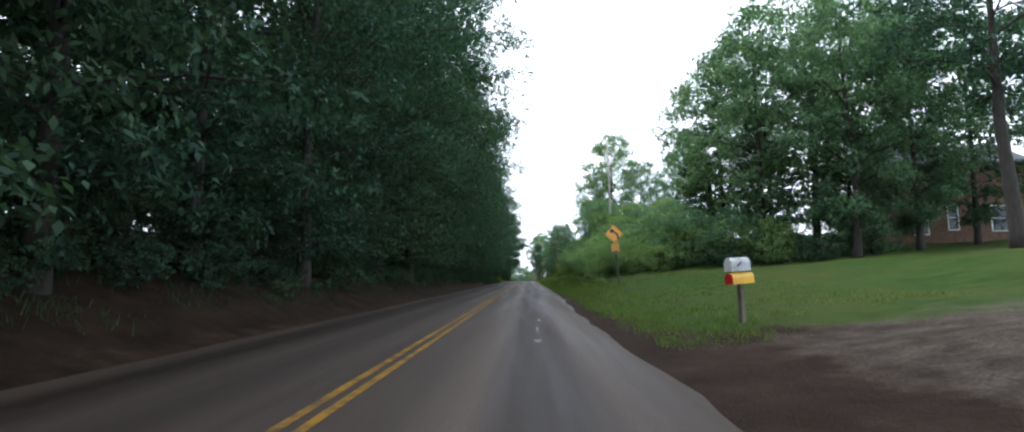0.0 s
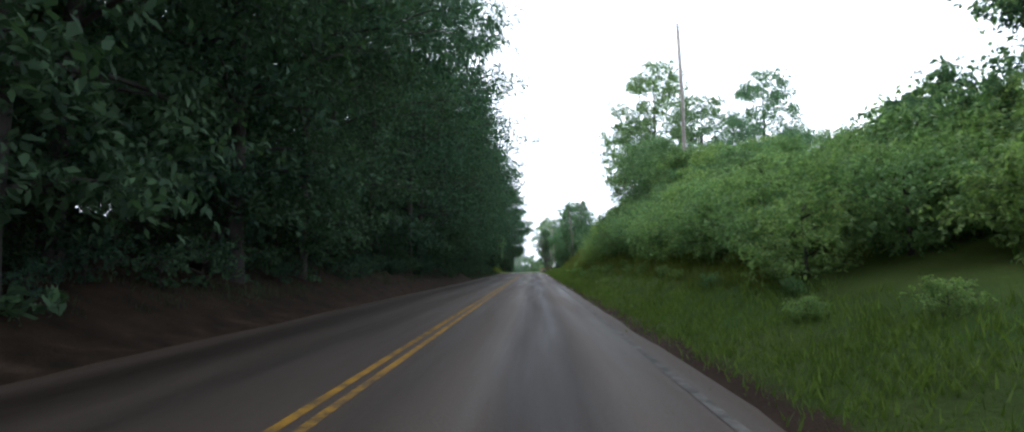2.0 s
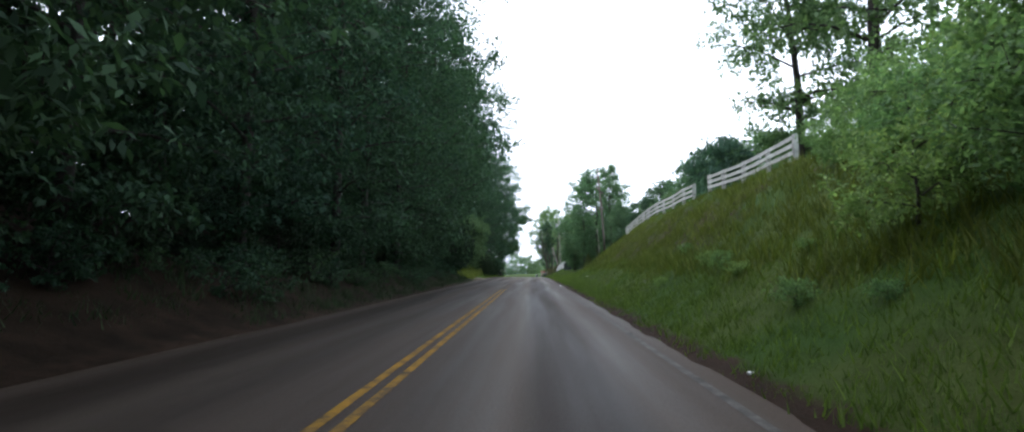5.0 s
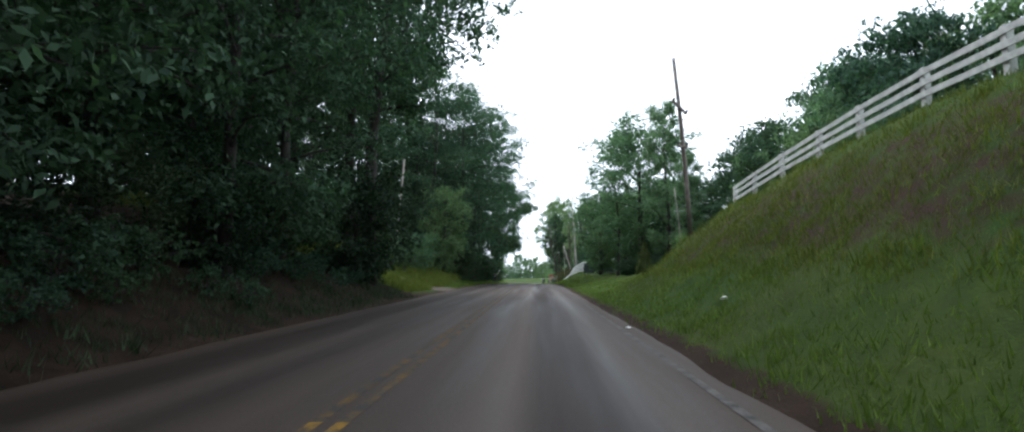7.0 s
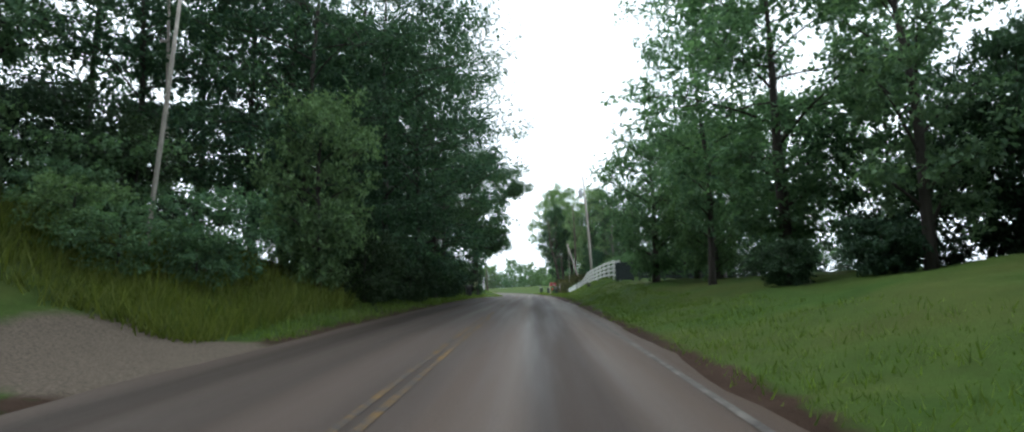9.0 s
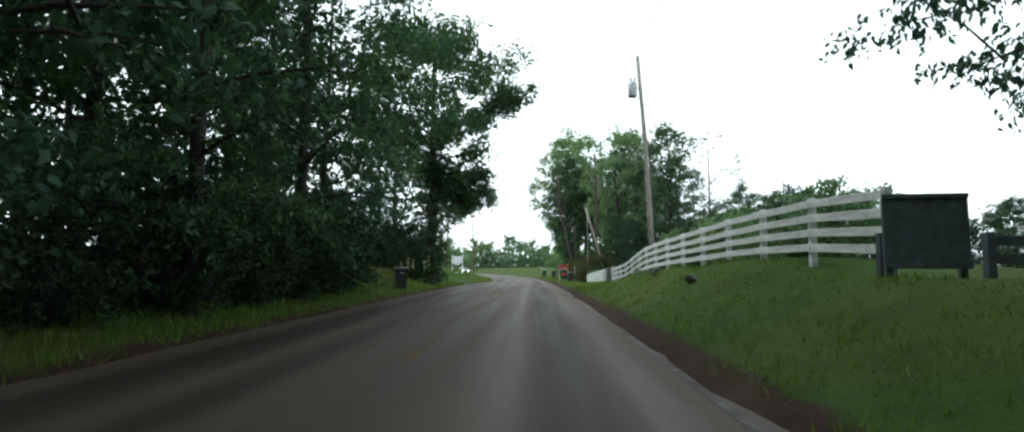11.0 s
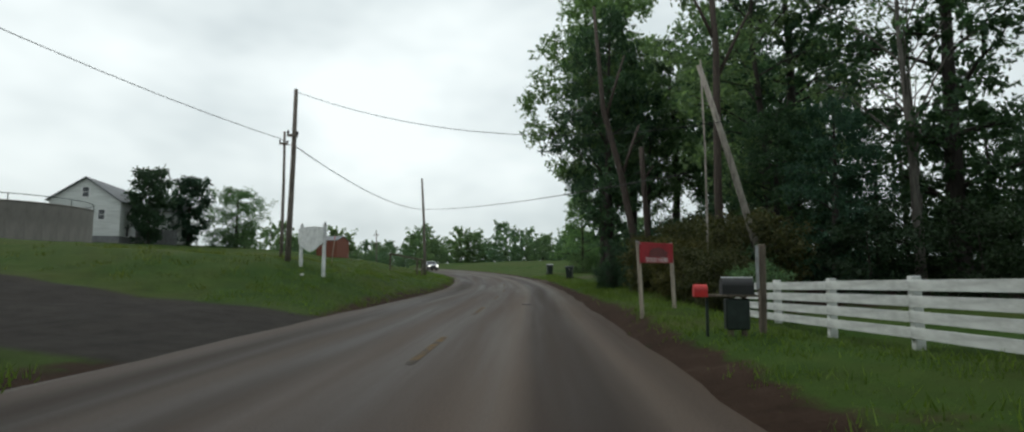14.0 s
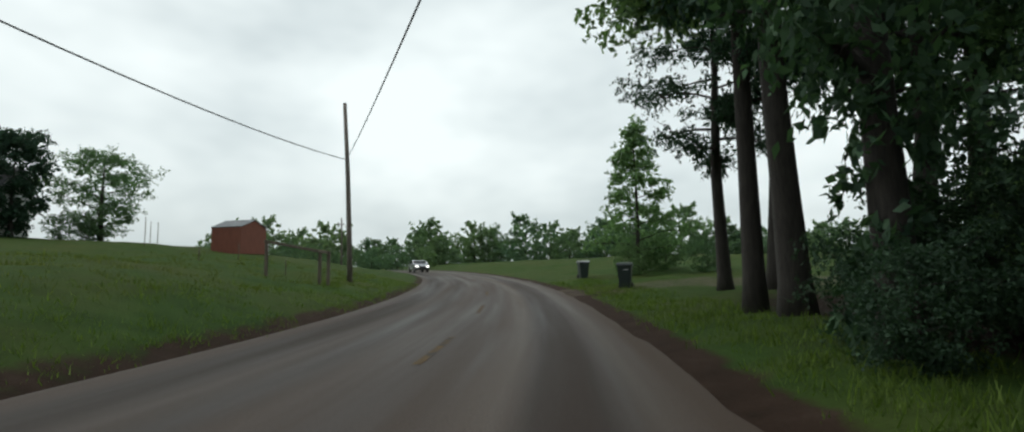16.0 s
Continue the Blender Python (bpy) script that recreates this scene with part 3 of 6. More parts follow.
# ---- trees and shrubs ----
def leaf_mesh(name, centres, spread, per, size, mat, seed, up=0.6, droop=0.0, flat=0.75):
    """Folded leaves set along short twigs, the twigs gathered in clumps round the centres."""
    rng = np.random.RandomState(seed)
    centres = np.asarray(centres, float)
    twigs, on = max(1, round(per / 7)), 7
    spread = np.broadcast_to(np.asarray(spread, float), (len(centres),))
    c = np.repeat(centres, twigs, 0)
    wide = np.repeat(spread, twigs)[:, None]
    off = rng.normal(0, 1, c.shape)
    off /= np.linalg.norm(off, axis=1, keepdims=True) + 1e-9
    off *= (rng.rand(len(c), 1) ** 0.45) * wide
    off[:, 2] *= flat
    way = off / wide + rng.normal(0, 0.55, c.shape) + [0, 0, -0.15 - droop]
    way /= np.linalg.norm(way, axis=1, keepdims=True) + 1e-9
    twig = np.minimum(wide * 0.55, size * 3.6)
    step = np.tile(np.linspace(-0.5, 0.5, on), len(c))[:, None]
    side = np.tile(np.where(np.arange(on) % 2, 1.0, -1.0), len(c))[:, None]
    c, way, twig, off = (np.repeat(q, on, 0) for q in (c + off, way, twig, off))
    c = c + way * step * twig + rng.normal(0, 0.12, c.shape) * twig
    nrm = rng.normal(0, 0.75, c.shape) + [0, 0, up] + off * 0.3
    nrm /= np.linalg.norm(nrm, axis=1, keepdims=True)
    across = np.cross(nrm, way)
    across /= np.linalg.norm(across, axis=1, keepdims=True) + 1e-9
    a = way * 0.6 + across * side * 0.8 + rng.normal(0, 0.25, c.shape)
    a[:, 2] -= 0.25 + droop
    a /= np.linalg.norm(a, axis=1, keepdims=True) + 1e-9
    b = np.cross(nrm, a)
    s = size * (0.6 + 0.75 * rng.rand(len(c), 1))
    length, width, lift = a * s * 0.62, b * s * 0.32, nrm * s * 0.09
    v = np.stack([c - length, c - length * 0.1 - width + lift, c + length, c - length * 0.1 + width + lift], 1).reshape(-1, 3)
    return np_mesh(name, v, np.arange(len(v)).reshape(-1, 4), mat)


def envelope(kind, t):
    if kind == "broad":
        return max(0.12, (1 - abs(2 * (t - 0.52)) ** 2.3)) ** 0.6
    if kind == "cone":
        return max(0.06, 1.0 - t) ** 0.8
    if kind == "column":
        return 0.45 + 0.55 * math.sin(math.pi * min(1, t * 0.9 + 0.1))
    if kind == "high":
        return max(0.2, math.sin(math.pi * (0.15 + 0.8 * t)))
    return 1.0


def plant(name, seed, h, r, low=0.2, limbs=16, kind="broad", per=60, spread=0.85, size=0.3, trunk=0.22, leaf=None, bark=None, label="", category="tree",
          side=3, rise=0.45, sparse=1.0, lean=0.02, droop=0.0, ivy=0.0, ivy_r=0.12, fill=0, reach=(), thick=1, flat=0.75, up=0.6):
    """One tree or shrub: a trunk with limbs, and a crown of leaves in clumps."""
    rng = random.Random(seed)
    wood = Shape()
    centres, spreads = [], []
    top = h * 0.93
    bend = [(rng.uniform(-1, 1) * lean * h, rng.uniform(-1, 1) * lean * h) for _ in range(3)]

    def axis(t):
        k = t * 2.999
        i, f = int(k), k - int(k)
        b0 = (0, 0) if i == 0 else bend[i - 1]
        b1 = bend[i]
        return Vector((b0[0] + (b1[0] - b0[0]) * f, b0[1] + (b1[1] - b0[1]) * f, top * t))
    wood.tube([axis(t) - Vector((0, 0, 0.3 if t == 0 else 0)) for t in (0, 0.04, 0.15, 0.33, 0.5, 0.66, 0.82, 1)],
              [trunk * q for q in (1.5, 1.12, 0.95, 0.8, 0.62, 0.45, 0.26, 0.05)], 9)
    for i in range(limbs):
        t = low + (0.97 - low) * (i + 0.5) / limbs
        span = r * envelope(kind, (t - low) / (1 - low)) * rng.uniform(0.75, 1.12)
        turn = i * 2.39996 + rng.uniform(-0.4, 0.4)
        out = Vector((math.cos(turn), math.sin(turn), 0))
        start = axis(t * 0.97)
        climb = rise * rng.uniform(0.6, 1.3)
        curve = [start + out * span * s + Vector((0, 0, span * (climb * s - 0.22 * s * s * (1 + droop)))) + Vector((rng.uniform(-1, 1), rng.uniform(-1, 1), rng.uniform(-0.5, 0.5))) * span * 0.05 * s for s in (0, 0.25, 0.5, 0.75, 1)]
        base = max(0.02, trunk * 0.42 * (1.1 - t))
        wood.tube(curve, [base * q for q in (1, 0.8, 0.6, 0.4, 0.15)], 5, False)
        for s in (0.45, 0.7, 0.95):
            if rng.random() < sparse:
                centres.append(curve[0].lerp(curve[4], s) * 0.3 + curve[min(4, round(s * 4))] * 0.7)
                spreads.append(spread * rng.uniform(0.75, 1.2) * (0.7 + 0.3 * span / r))
        for j in range(side):
            s = rng.uniform(0.3, 0.95)
            p = curve[0].lerp(curve[4], s)
            q = turn + rng.choice((-1, 1)) * rng.uniform(0.5, 1.3)
            d = span * rng.uniform(0.22, 0.5)
            tip = p + Vector((math.cos(q), math.sin(q), rng.uniform(-0.15, 0.6))) * d
            wood.tube([p, p.lerp(tip, 0.5) + Vector((0, 0, 0.06 * d)), tip], [base * 0.45, base * 0.3, base * 0.1], 4, False)
            if rng.random() < sparse:
                centres.append(tip)
                spreads.append(spread * rng.uniform(0.7, 1.1))
    if sparse > 0.3:
        centres.append(axis(0.99))
        spreads.append(spread * 0.8)
    if category in ("bush", "shrub"):
        for k in range(14):
            q = k * 2.4
            d = r * rng.uniform(0.3, 0.75)
            centres.append(Vector((math.cos(q) * d, math.sin(q) * d, h * rng.uniform(0.05, 0.2))))
            spreads.append(spread * 0.75)
    for z0, turn, long, climb in reach:
        out = Vector((math.cos(turn), math.sin(turn), 0))
        curve = [axis(z0 / h) + out * long * s + Vector((0, 0, climb * s - 0.35 * climb * s * s)) + Vector((0, 0, 0.3 * math.sin(9 * s))) for s in (0, 0.2, 0.4, 0.6, 0.8, 1)]
        wood.tube(curve, [trunk * q for q in (0.5, 0.42, 0.34, 0.26, 0.17, 0.05)], 6, False)
        for s in range(26):
            f = rng.uniform(0.3, 1.05)
            centres.append(curve[0].lerp(curve[5], f) + Vector((rng.uniform(-1, 1), rng.uniform(-1, 1), rng.uniform(-0.5, 0.9))) * (0.5 + 1.1 * math.sin(3 * min(1, f))))
            spreads.append(spread * rng.uniform(0.5, 0.85))
    count = int(ivy * thick * (26 + 60 * ivy_r))
    for k in range(count):
        t = ivy * k / count * 0.95
        q = k * 2.4
        centres.append(axis(min(t, 0.99)) + Vector((math.cos(q), math.sin(q), 0)) * (trunk * 1.2 + ivy_r * rng.uniform(0.45, 1.15) * (1.15 - 0.5 * t)))
        spreads.append(0.35 + 0.6 * ivy_r)
    for k in range(fill):
        t = low + (0.99 - low) * rng.random() ** 0.85
        q = rng.uniform(0, 6.283)
        d = r * envelope(kind, (t - low) / (1 - low)) * (0.35 + 0.62 * rng.random() ** 0.5) * (0.85 + 0.3 * math.sin(3 * q + 7 * t + seed))
        centres.append(axis(t * 0.99) + Vector((math.cos(q) * d, math.sin(q) * d, rng.uniform(-0.3, 0.5))))
        spreads.append(spread * rng.uniform(0.55, 1.05))
    ob = thing(name, (0, 0, 0), label, category)
    part("trunk", wood, bark or BARK, ob)
    part("crown", leaf_mesh("crown", centres, np.array(spreads), per, size, leaf or LEAF, seed, up, droop, flat), None, ob)
    return ob


def put(ob, x, y, scale=1.0, turn=0.0, group="", label="", tall=1.0, sink=0.0):
    c = copy_thing(ob, Matrix.Translation((x, y, gz(x, y) - sink)) @ Matrix.Rotation(turn, 4, "Z") @ Matrix.Diagonal((scale, scale, scale * tall, 1)))
    c.matrix_basis = Matrix.Translation((x, y, gz(x, y) - sink)) @ Matrix.Rotation(turn, 4, "Z") @ Matrix.Diagonal((scale, scale, scale * tall, 1))
    return tagged(c, label, group=group)


KIND = {}


def stock(key, *args, **more):
    KIND[key] = plant(*args, **more)


OAK = "tall leafy deciduous tree with dense crown in shade-toned green"
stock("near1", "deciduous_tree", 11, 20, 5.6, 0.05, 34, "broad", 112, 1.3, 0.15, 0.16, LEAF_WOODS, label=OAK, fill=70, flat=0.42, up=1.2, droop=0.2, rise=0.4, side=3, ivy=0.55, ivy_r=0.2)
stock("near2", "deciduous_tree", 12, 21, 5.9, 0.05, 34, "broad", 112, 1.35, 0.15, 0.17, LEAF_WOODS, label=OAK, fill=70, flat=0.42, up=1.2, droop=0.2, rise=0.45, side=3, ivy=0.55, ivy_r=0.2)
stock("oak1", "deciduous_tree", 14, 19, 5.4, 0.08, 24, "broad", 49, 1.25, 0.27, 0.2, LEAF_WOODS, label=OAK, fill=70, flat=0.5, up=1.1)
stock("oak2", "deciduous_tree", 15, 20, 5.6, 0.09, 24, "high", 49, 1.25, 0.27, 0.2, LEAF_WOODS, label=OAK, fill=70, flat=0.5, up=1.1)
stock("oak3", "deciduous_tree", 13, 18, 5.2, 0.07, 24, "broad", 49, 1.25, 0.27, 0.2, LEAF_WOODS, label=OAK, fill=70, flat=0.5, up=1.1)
LEAFY = "tall full leafy tree with mid-green crown"
stock("leafy", "deciduous_tree", 16, 17, 4.6, 0.1, 26, "broad", 105, 1.05, 0.19, 0.22, LEAF, label=LEAFY, fill=110)
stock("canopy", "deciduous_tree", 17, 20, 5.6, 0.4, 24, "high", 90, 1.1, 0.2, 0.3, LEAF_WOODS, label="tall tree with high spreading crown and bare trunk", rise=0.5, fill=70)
stock("thin", "deciduous_tree", 21, 16, 3.2, 0.28, 20, "high", 84, 0.9, 0.18, 0.17, LEAF, label="slender deciduous tree with open green crown", rise=0.9, sparse=0.8, fill=50)
stock("airy", "deciduous_tree", 22, 15, 3.6, 0.16, 22, "broad", 84, 0.8, 0.15, 0.16, LEAF_BLUE, label="tall airy tree with fine grey-green leaves", rise=0.8, sparse=0.85, fill=70)
stock("bright", "deciduous_tree", 23, 11, 4.0, 0.06, 24, "broad", 62, 0.9, 0.27, 0.16, LEAF_BRIGHT, label="leafy bright green tree on the bank", rise=0.55, fill=50)
stock("bush1", "bush", 31, 3.4, 2.0, 0.05, 12, "broad", 56, 0.64, 0.14, 0.07, LEAF, label="dense green roadside bush", category="bush", fill=22)
stock("bush2", "bush", 32, 3.0, 2.2, 0.05, 12, "broad", 56, 0.64, 0.14, 0.07, LEAF_BRIGHT, label="bright green leafy roadside bush", category="bush", fill=22)
stock("shade", "bush", 36, 3.6, 1.9, 0.03, 12, "broad", 66, 0.65, 0.125, 0.06, LEAF_SHADE, label="bush below the trees, its leaves coloured as in shade", category="bush", fill=24)
stock("brown", "bush", 33, 2.8, 2.0, 0.05, 12, "broad", 120, 0.6, 0.1, 0.06, LEAF_BROWN, label="brownish green tangled thicket bush", category="bush", fill=24)
stock("scrub", "bush", 37, 1.9, 1.5, 0.04, 9, "broad", 56, 0.5, 0.095, 0.04, LEAF_BRIGHT, label="low tangled green scrub on the bank", category="bush", fill=20)
stock("open", "deciduous_tree", 24, 18, 5.0, 0.1, 26, "broad", 98, 0.95, 0.19, 0.24, LEAF, label="tall tree with lacy open crown on the bank", rise=0.6, sparse=0.9, droop=0.3, fill=120)
stock("thicket", "bush", 38, 3.2, 1.9, 0.04, 12, "broad", 120, 0.62, 0.095, 0.06, LEAF_DARK, label="dark dense thicket bush at the edge of the grove", category="bush", fill=26)
stock("fern", "woodland_plant", 39, 1.0, 0.9, 0.05, 7, "broad", 22, 0.3, 0.1, 0.02, LEAF_WOODS, label="low leafy plant on the shaded earth bank", category="plant", fill=6)
stock("weed", "weed_clump", 34, 1.3, 1.0, 0.05, 8, "broad", 42, 0.4, 0.1, 0.02, LEAF_BRIGHT, label="leafy green weeds on the verge", category="weeds", fill=6, up=0.3)
stock("poplar", "poplar_tree", 41, 13, 1.9, 0.06, 24, "column", 98, 0.6, 0.13, 0.13, LEAF_BLUE, label="narrow upright pale green tree", rise=1.3, fill=60)
stock("cone", "conical_shrub", 42, 2.8, 1.1, 0.04, 26, "cone", 140, 0.26, 0.06, 0.06, LEAF_OLIVE, label="clipped conical evergreen shrub on the lawn", category="shrub", rise=0.3, fill=300)
stock("dome", "dome_shrub", 43, 2.0, 1.35, 0.06, 14, "broad", 110, 0.42, 0.11, 0.07, LEAF_DARK, label="dark rounded evergreen shrub on the lawn", category="shrub", fill=20)
stock("spruce", "evergreen_tree", 44, 11, 4.2, 0.03, 30, "broad", 77, 1.0, 0.2, 0.16, LEAF_WOODS, label="dark evergreen tree with dense foliage", rise=0.3, fill=120, flat=0.5, droop=0.2)
stock("snag", "bare_tree", 51, 16, 3.6, 0.3, 16, "high", 22, 0.4, 0.15, 0.16, LEAF, BARK_PALE, label="half-bare tree with thin pale branches", rise=1.4, sparse=0.4, side=6)
stock("vine", "vine_covered_tree", 52, 12, 1.2, 0.5, 6, "high", 80, 0.5, 0.14, 0.17, LEAF_DARK, label="dead trunk wrapped in dark climbing vines", rise=0.9, sparse=0.5, ivy=0.95)
stock("ivy", "vine_covered_tree", 53, 19, 3.8, 0.16, 22, "high", 75, 0.95, 0.21, 0.32, LEAF_WOODS, label="tall tree with vine-covered trunk and green crown", rise=0.8, sparse=0.85, ivy=0.8, ivy_r=0.3, fill=60)
stock("edge", "tall_tree", 63, 20, 4.4, 0.34, 24, "column", 120, 1.0, 0.2, 0.2, LEAF, label="tall leafy tree at the edge of the grove", rise=0.4, fill=70)
stock("big", "large_walnut_tree", 54, 18, 6.4, 0.42, 22, "high", 190, 1.1, 0.18, 0.36, LEAF_WOODS, label="large tree with vine-covered trunk beside the road", rise=0.5, sparse=0.85, side=5, ivy=0.6, ivy_r=0.3, fill=30, thick=1.6,
      reach=((9.6, -2.0, 5.2, 4.4), (5.4, -0.5, 8.6, 1.0), (6.2, -1.7, 2.7, 1.2), (5.8, -1.3, 3.6, 0.4), (8.0, 1.4, 5.0, 4.0)))
stock("mass", "vine_covered_tree", 64, 15, 3.3, 0.02, 24, "column", 100, 0.85, 0.17, 0.3, LEAF_WOODS, label="dense dark tree overgrown with vines to the ground", rise=0.5, fill=110)
stock("pine", "tall_tree", 55, 20, 4.2, 0.36, 20, "high", 130, 0.95, 0.18, 0.34, LEAF_DARK, label="tall dark tree with bare lower trunk", rise=0.2, sparse=0.85, side=4, droop=0.3, fill=16)
stock("young", "young_tree", 56, 8.5, 2.5, 0.12, 24, "cone", 70, 0.55, 0.15, 0.1, LEAF_BRIGHT, label="young light green tree beside the drive", rise=0.35, fill=20)
stock("round", "round_tree", 57, 8.6, 3.4, 0.05, 20, "broad", 70, 0.85, 0.17, 0.2, LEAF, label="rounded leafy garden tree", rise=0.6, fill=110)
stock("far", "distant_tree", 58, 9, 4.2, 0.02, 6, "column", 20, 1.4, 0.52, 0.2, LEAF_BLUE, label="distant leafy tree on the horizon", rise=0.8, fill=70)
stock("hang", "overhanging_tree", 59, 11, 5.2, 0.25, 22, "high", 130, 0.8, 0.16, 0.24, LEAF_DARK, label="dark tree with drooping leafy branches over a fence", rise=0.2, droop=0.5, fill=16)
stock("garden", "garden_tree", 66, 7, 2.15, 0.03, 22, "broad", 60, 0.7, 0.2, 0.14, LEAF_DARK, label="dense dark garden tree beside the white house", rise=0.9, fill=90)

rng = random.Random(5)


def row(keys, x, y0, y1, step, scale, group, jitter=0.9, tall=1.0):
    y, i = y0, 0
    while y < y1:
        put(KIND[keys[i % len(keys)]], x + rng.uniform(-jitter, jitter), y + rng.uniform(-0.25, 0.25) * step, scale * rng.uniform(0.86, 1.12), rng.uniform(0, 6.28), group, tall=tall)
        y, i = y + step, i + 1


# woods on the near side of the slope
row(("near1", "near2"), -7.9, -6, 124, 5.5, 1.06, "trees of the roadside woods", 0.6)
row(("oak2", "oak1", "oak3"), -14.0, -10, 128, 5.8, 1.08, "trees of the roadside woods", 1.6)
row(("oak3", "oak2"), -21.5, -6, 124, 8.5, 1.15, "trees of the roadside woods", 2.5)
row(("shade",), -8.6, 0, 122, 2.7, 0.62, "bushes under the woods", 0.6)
for k in range(125):
    y = 1.5 + 0.98 * k
    put(KIND["fern"], -7.7 + rng.uniform(-0.9, 0.9) + (0.5 if y > 70 else 0), y + rng.uniform(-0.8, 0.8), rng.uniform(0.45, 0.95), rng.uniform(0, 6.28), "low plants at the foot of the woods")
for x, y, turn in ((-7.2, 37, 0.6), (-7.6, 44.5, 2.1), (-7.4, 78, 4.0)):
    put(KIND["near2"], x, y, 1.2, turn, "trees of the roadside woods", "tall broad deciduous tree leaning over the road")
# behind the grass opening, and the trees after it
for key, x, y, s in (("oak2", -17.5, 131, 0.95), ("oak3", -22, 130, 1.0), ("oak1", -25, 132, 1.0), ("thin", -20, 133, 1.0), ("thin", -22.5, 139, 1.0), ("oak2", -28, 139, 1.0), ("vine", -20, 144, 1.0), ("thin", -25, 146, 1.1), ("oak3", -30, 150, 1.1),
                     ("oak2", -22, 158, 1.0), ("oak1", -19.5, 163, 1.0), ("thin", -30, 140, 1.0), ("thin", -19.2, 149.5, 1.05), ("oak2", -24, 152.5, 0.95), ("oak1", -34, 133, 1.0),
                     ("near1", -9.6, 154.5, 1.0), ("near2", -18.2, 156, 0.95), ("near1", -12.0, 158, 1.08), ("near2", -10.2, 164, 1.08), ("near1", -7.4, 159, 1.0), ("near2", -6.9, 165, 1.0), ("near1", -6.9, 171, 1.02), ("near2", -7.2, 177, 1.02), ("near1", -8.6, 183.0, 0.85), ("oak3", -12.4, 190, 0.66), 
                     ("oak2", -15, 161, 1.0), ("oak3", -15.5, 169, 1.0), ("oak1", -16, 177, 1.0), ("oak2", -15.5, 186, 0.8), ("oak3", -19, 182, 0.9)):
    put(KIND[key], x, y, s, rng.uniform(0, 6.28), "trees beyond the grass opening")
for x, y, s in ((-9.5, 147.5, 0.8), (-8.6, 152, 0.8), (-8.2, 158, 0.8), (-8.4, 164, 0.8), (-8.6, 170, 0.9), (-8.8, 176, 0.9), (-9.2, 181, 0.8), (-13, 148, 0.9), (-17, 146, 0.9), (-21, 143, 0.9)):
    put(KIND["bush1"], x, y, s, rng.uniform(0, 6.28), "bushes below the trees")
put(KIND["big"], -6.6, 196.5, 1.0, 2.0, "")
put(KIND["canopy"], -7.3, 126.5, 1.02, 0.5, "trees of the roadside woods")
put(KIND["canopy"], -9.6, 131.0, 0.98, 2.5, "trees of the roadside woods")
for x, y, sc in ((-12.5, 121.5, 1.0), (-11.2, 127.5, 0.92), (-15, 126, 1.0)):
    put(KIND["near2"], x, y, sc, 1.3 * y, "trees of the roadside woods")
put(KIND["canopy"], 19.6, 24.0, 0.85, 1.5, "trees behind the lawn")
for k in range(11):
    put(KIND["shade"], -11.5 - 1.6 * k, 203.5 - 0.5 * k + rng.uniform(-0.8, 0.8), rng.uniform(0.9, 1.4), rng.uniform(0, 6.28), "dark brush below the large tree")
put(KIND["mass"], -11.2, 206.3, 0.84, 1.0, "", "", 1.1)
for x, y, s in ((-7.4, 125.0, 1.2), (-8.0, 126.8, 1.3), (-9.0, 204.5, 0.9), (-10.4, 205, 1.1), (-6.9, 197.2, 0.6), (-7.6, 195.6, 0.7)):
    put(KIND["shade"], x, y, s, rng.uniform(0, 6.28), "dark bushes at the tree feet")
for k in range(11):
    put(KIND["shade"], -7.0 + rng.uniform(-0.3, 0.3), 154 + 2.8 * k, rng.uniform(0.6, 0.9), rng.uniform(0, 6.28), "dark bushes at the tree feet")
for x, y, s in ((-11.5, 166, 0.95), (-11.8, 174, 1.0), (-12.2, 181.5, 0.85)):
    put(KIND["oak1"], x, y, s, rng.uniform(0, 6.28), "trees beyond the grass opening")
for key, x, y, s in (("vine", -18.4, 209, 1.0), ("vine", -16.4, 210, 0.9), ("snag", -16, 208, 0.7), ("thin", -14.5, 211, 0.62), ("thin", -22.5, 204, 0.75), ("thin", -17.5, 196, 0.85), ("snag", -20, 203, 0.7)):
    put(KIND[key], x, y, s, rng.uniform(0, 6.28), "scrub trees round the large tree")
for x, y, s in ((-20, 200, 0.9), (-17, 202, 0.9), (-15, 205, 0.9), (-13.5, 208, 0.9), (-11, 207, 0.9), (-10.1, 207.0, 0.6), (-23, 199, 1.0), (-21, 204, 1.0)):
    put(KIND["bush1"], x, y, s, rng.uniform(0, 6.28), "scrub bushes round the large tree")

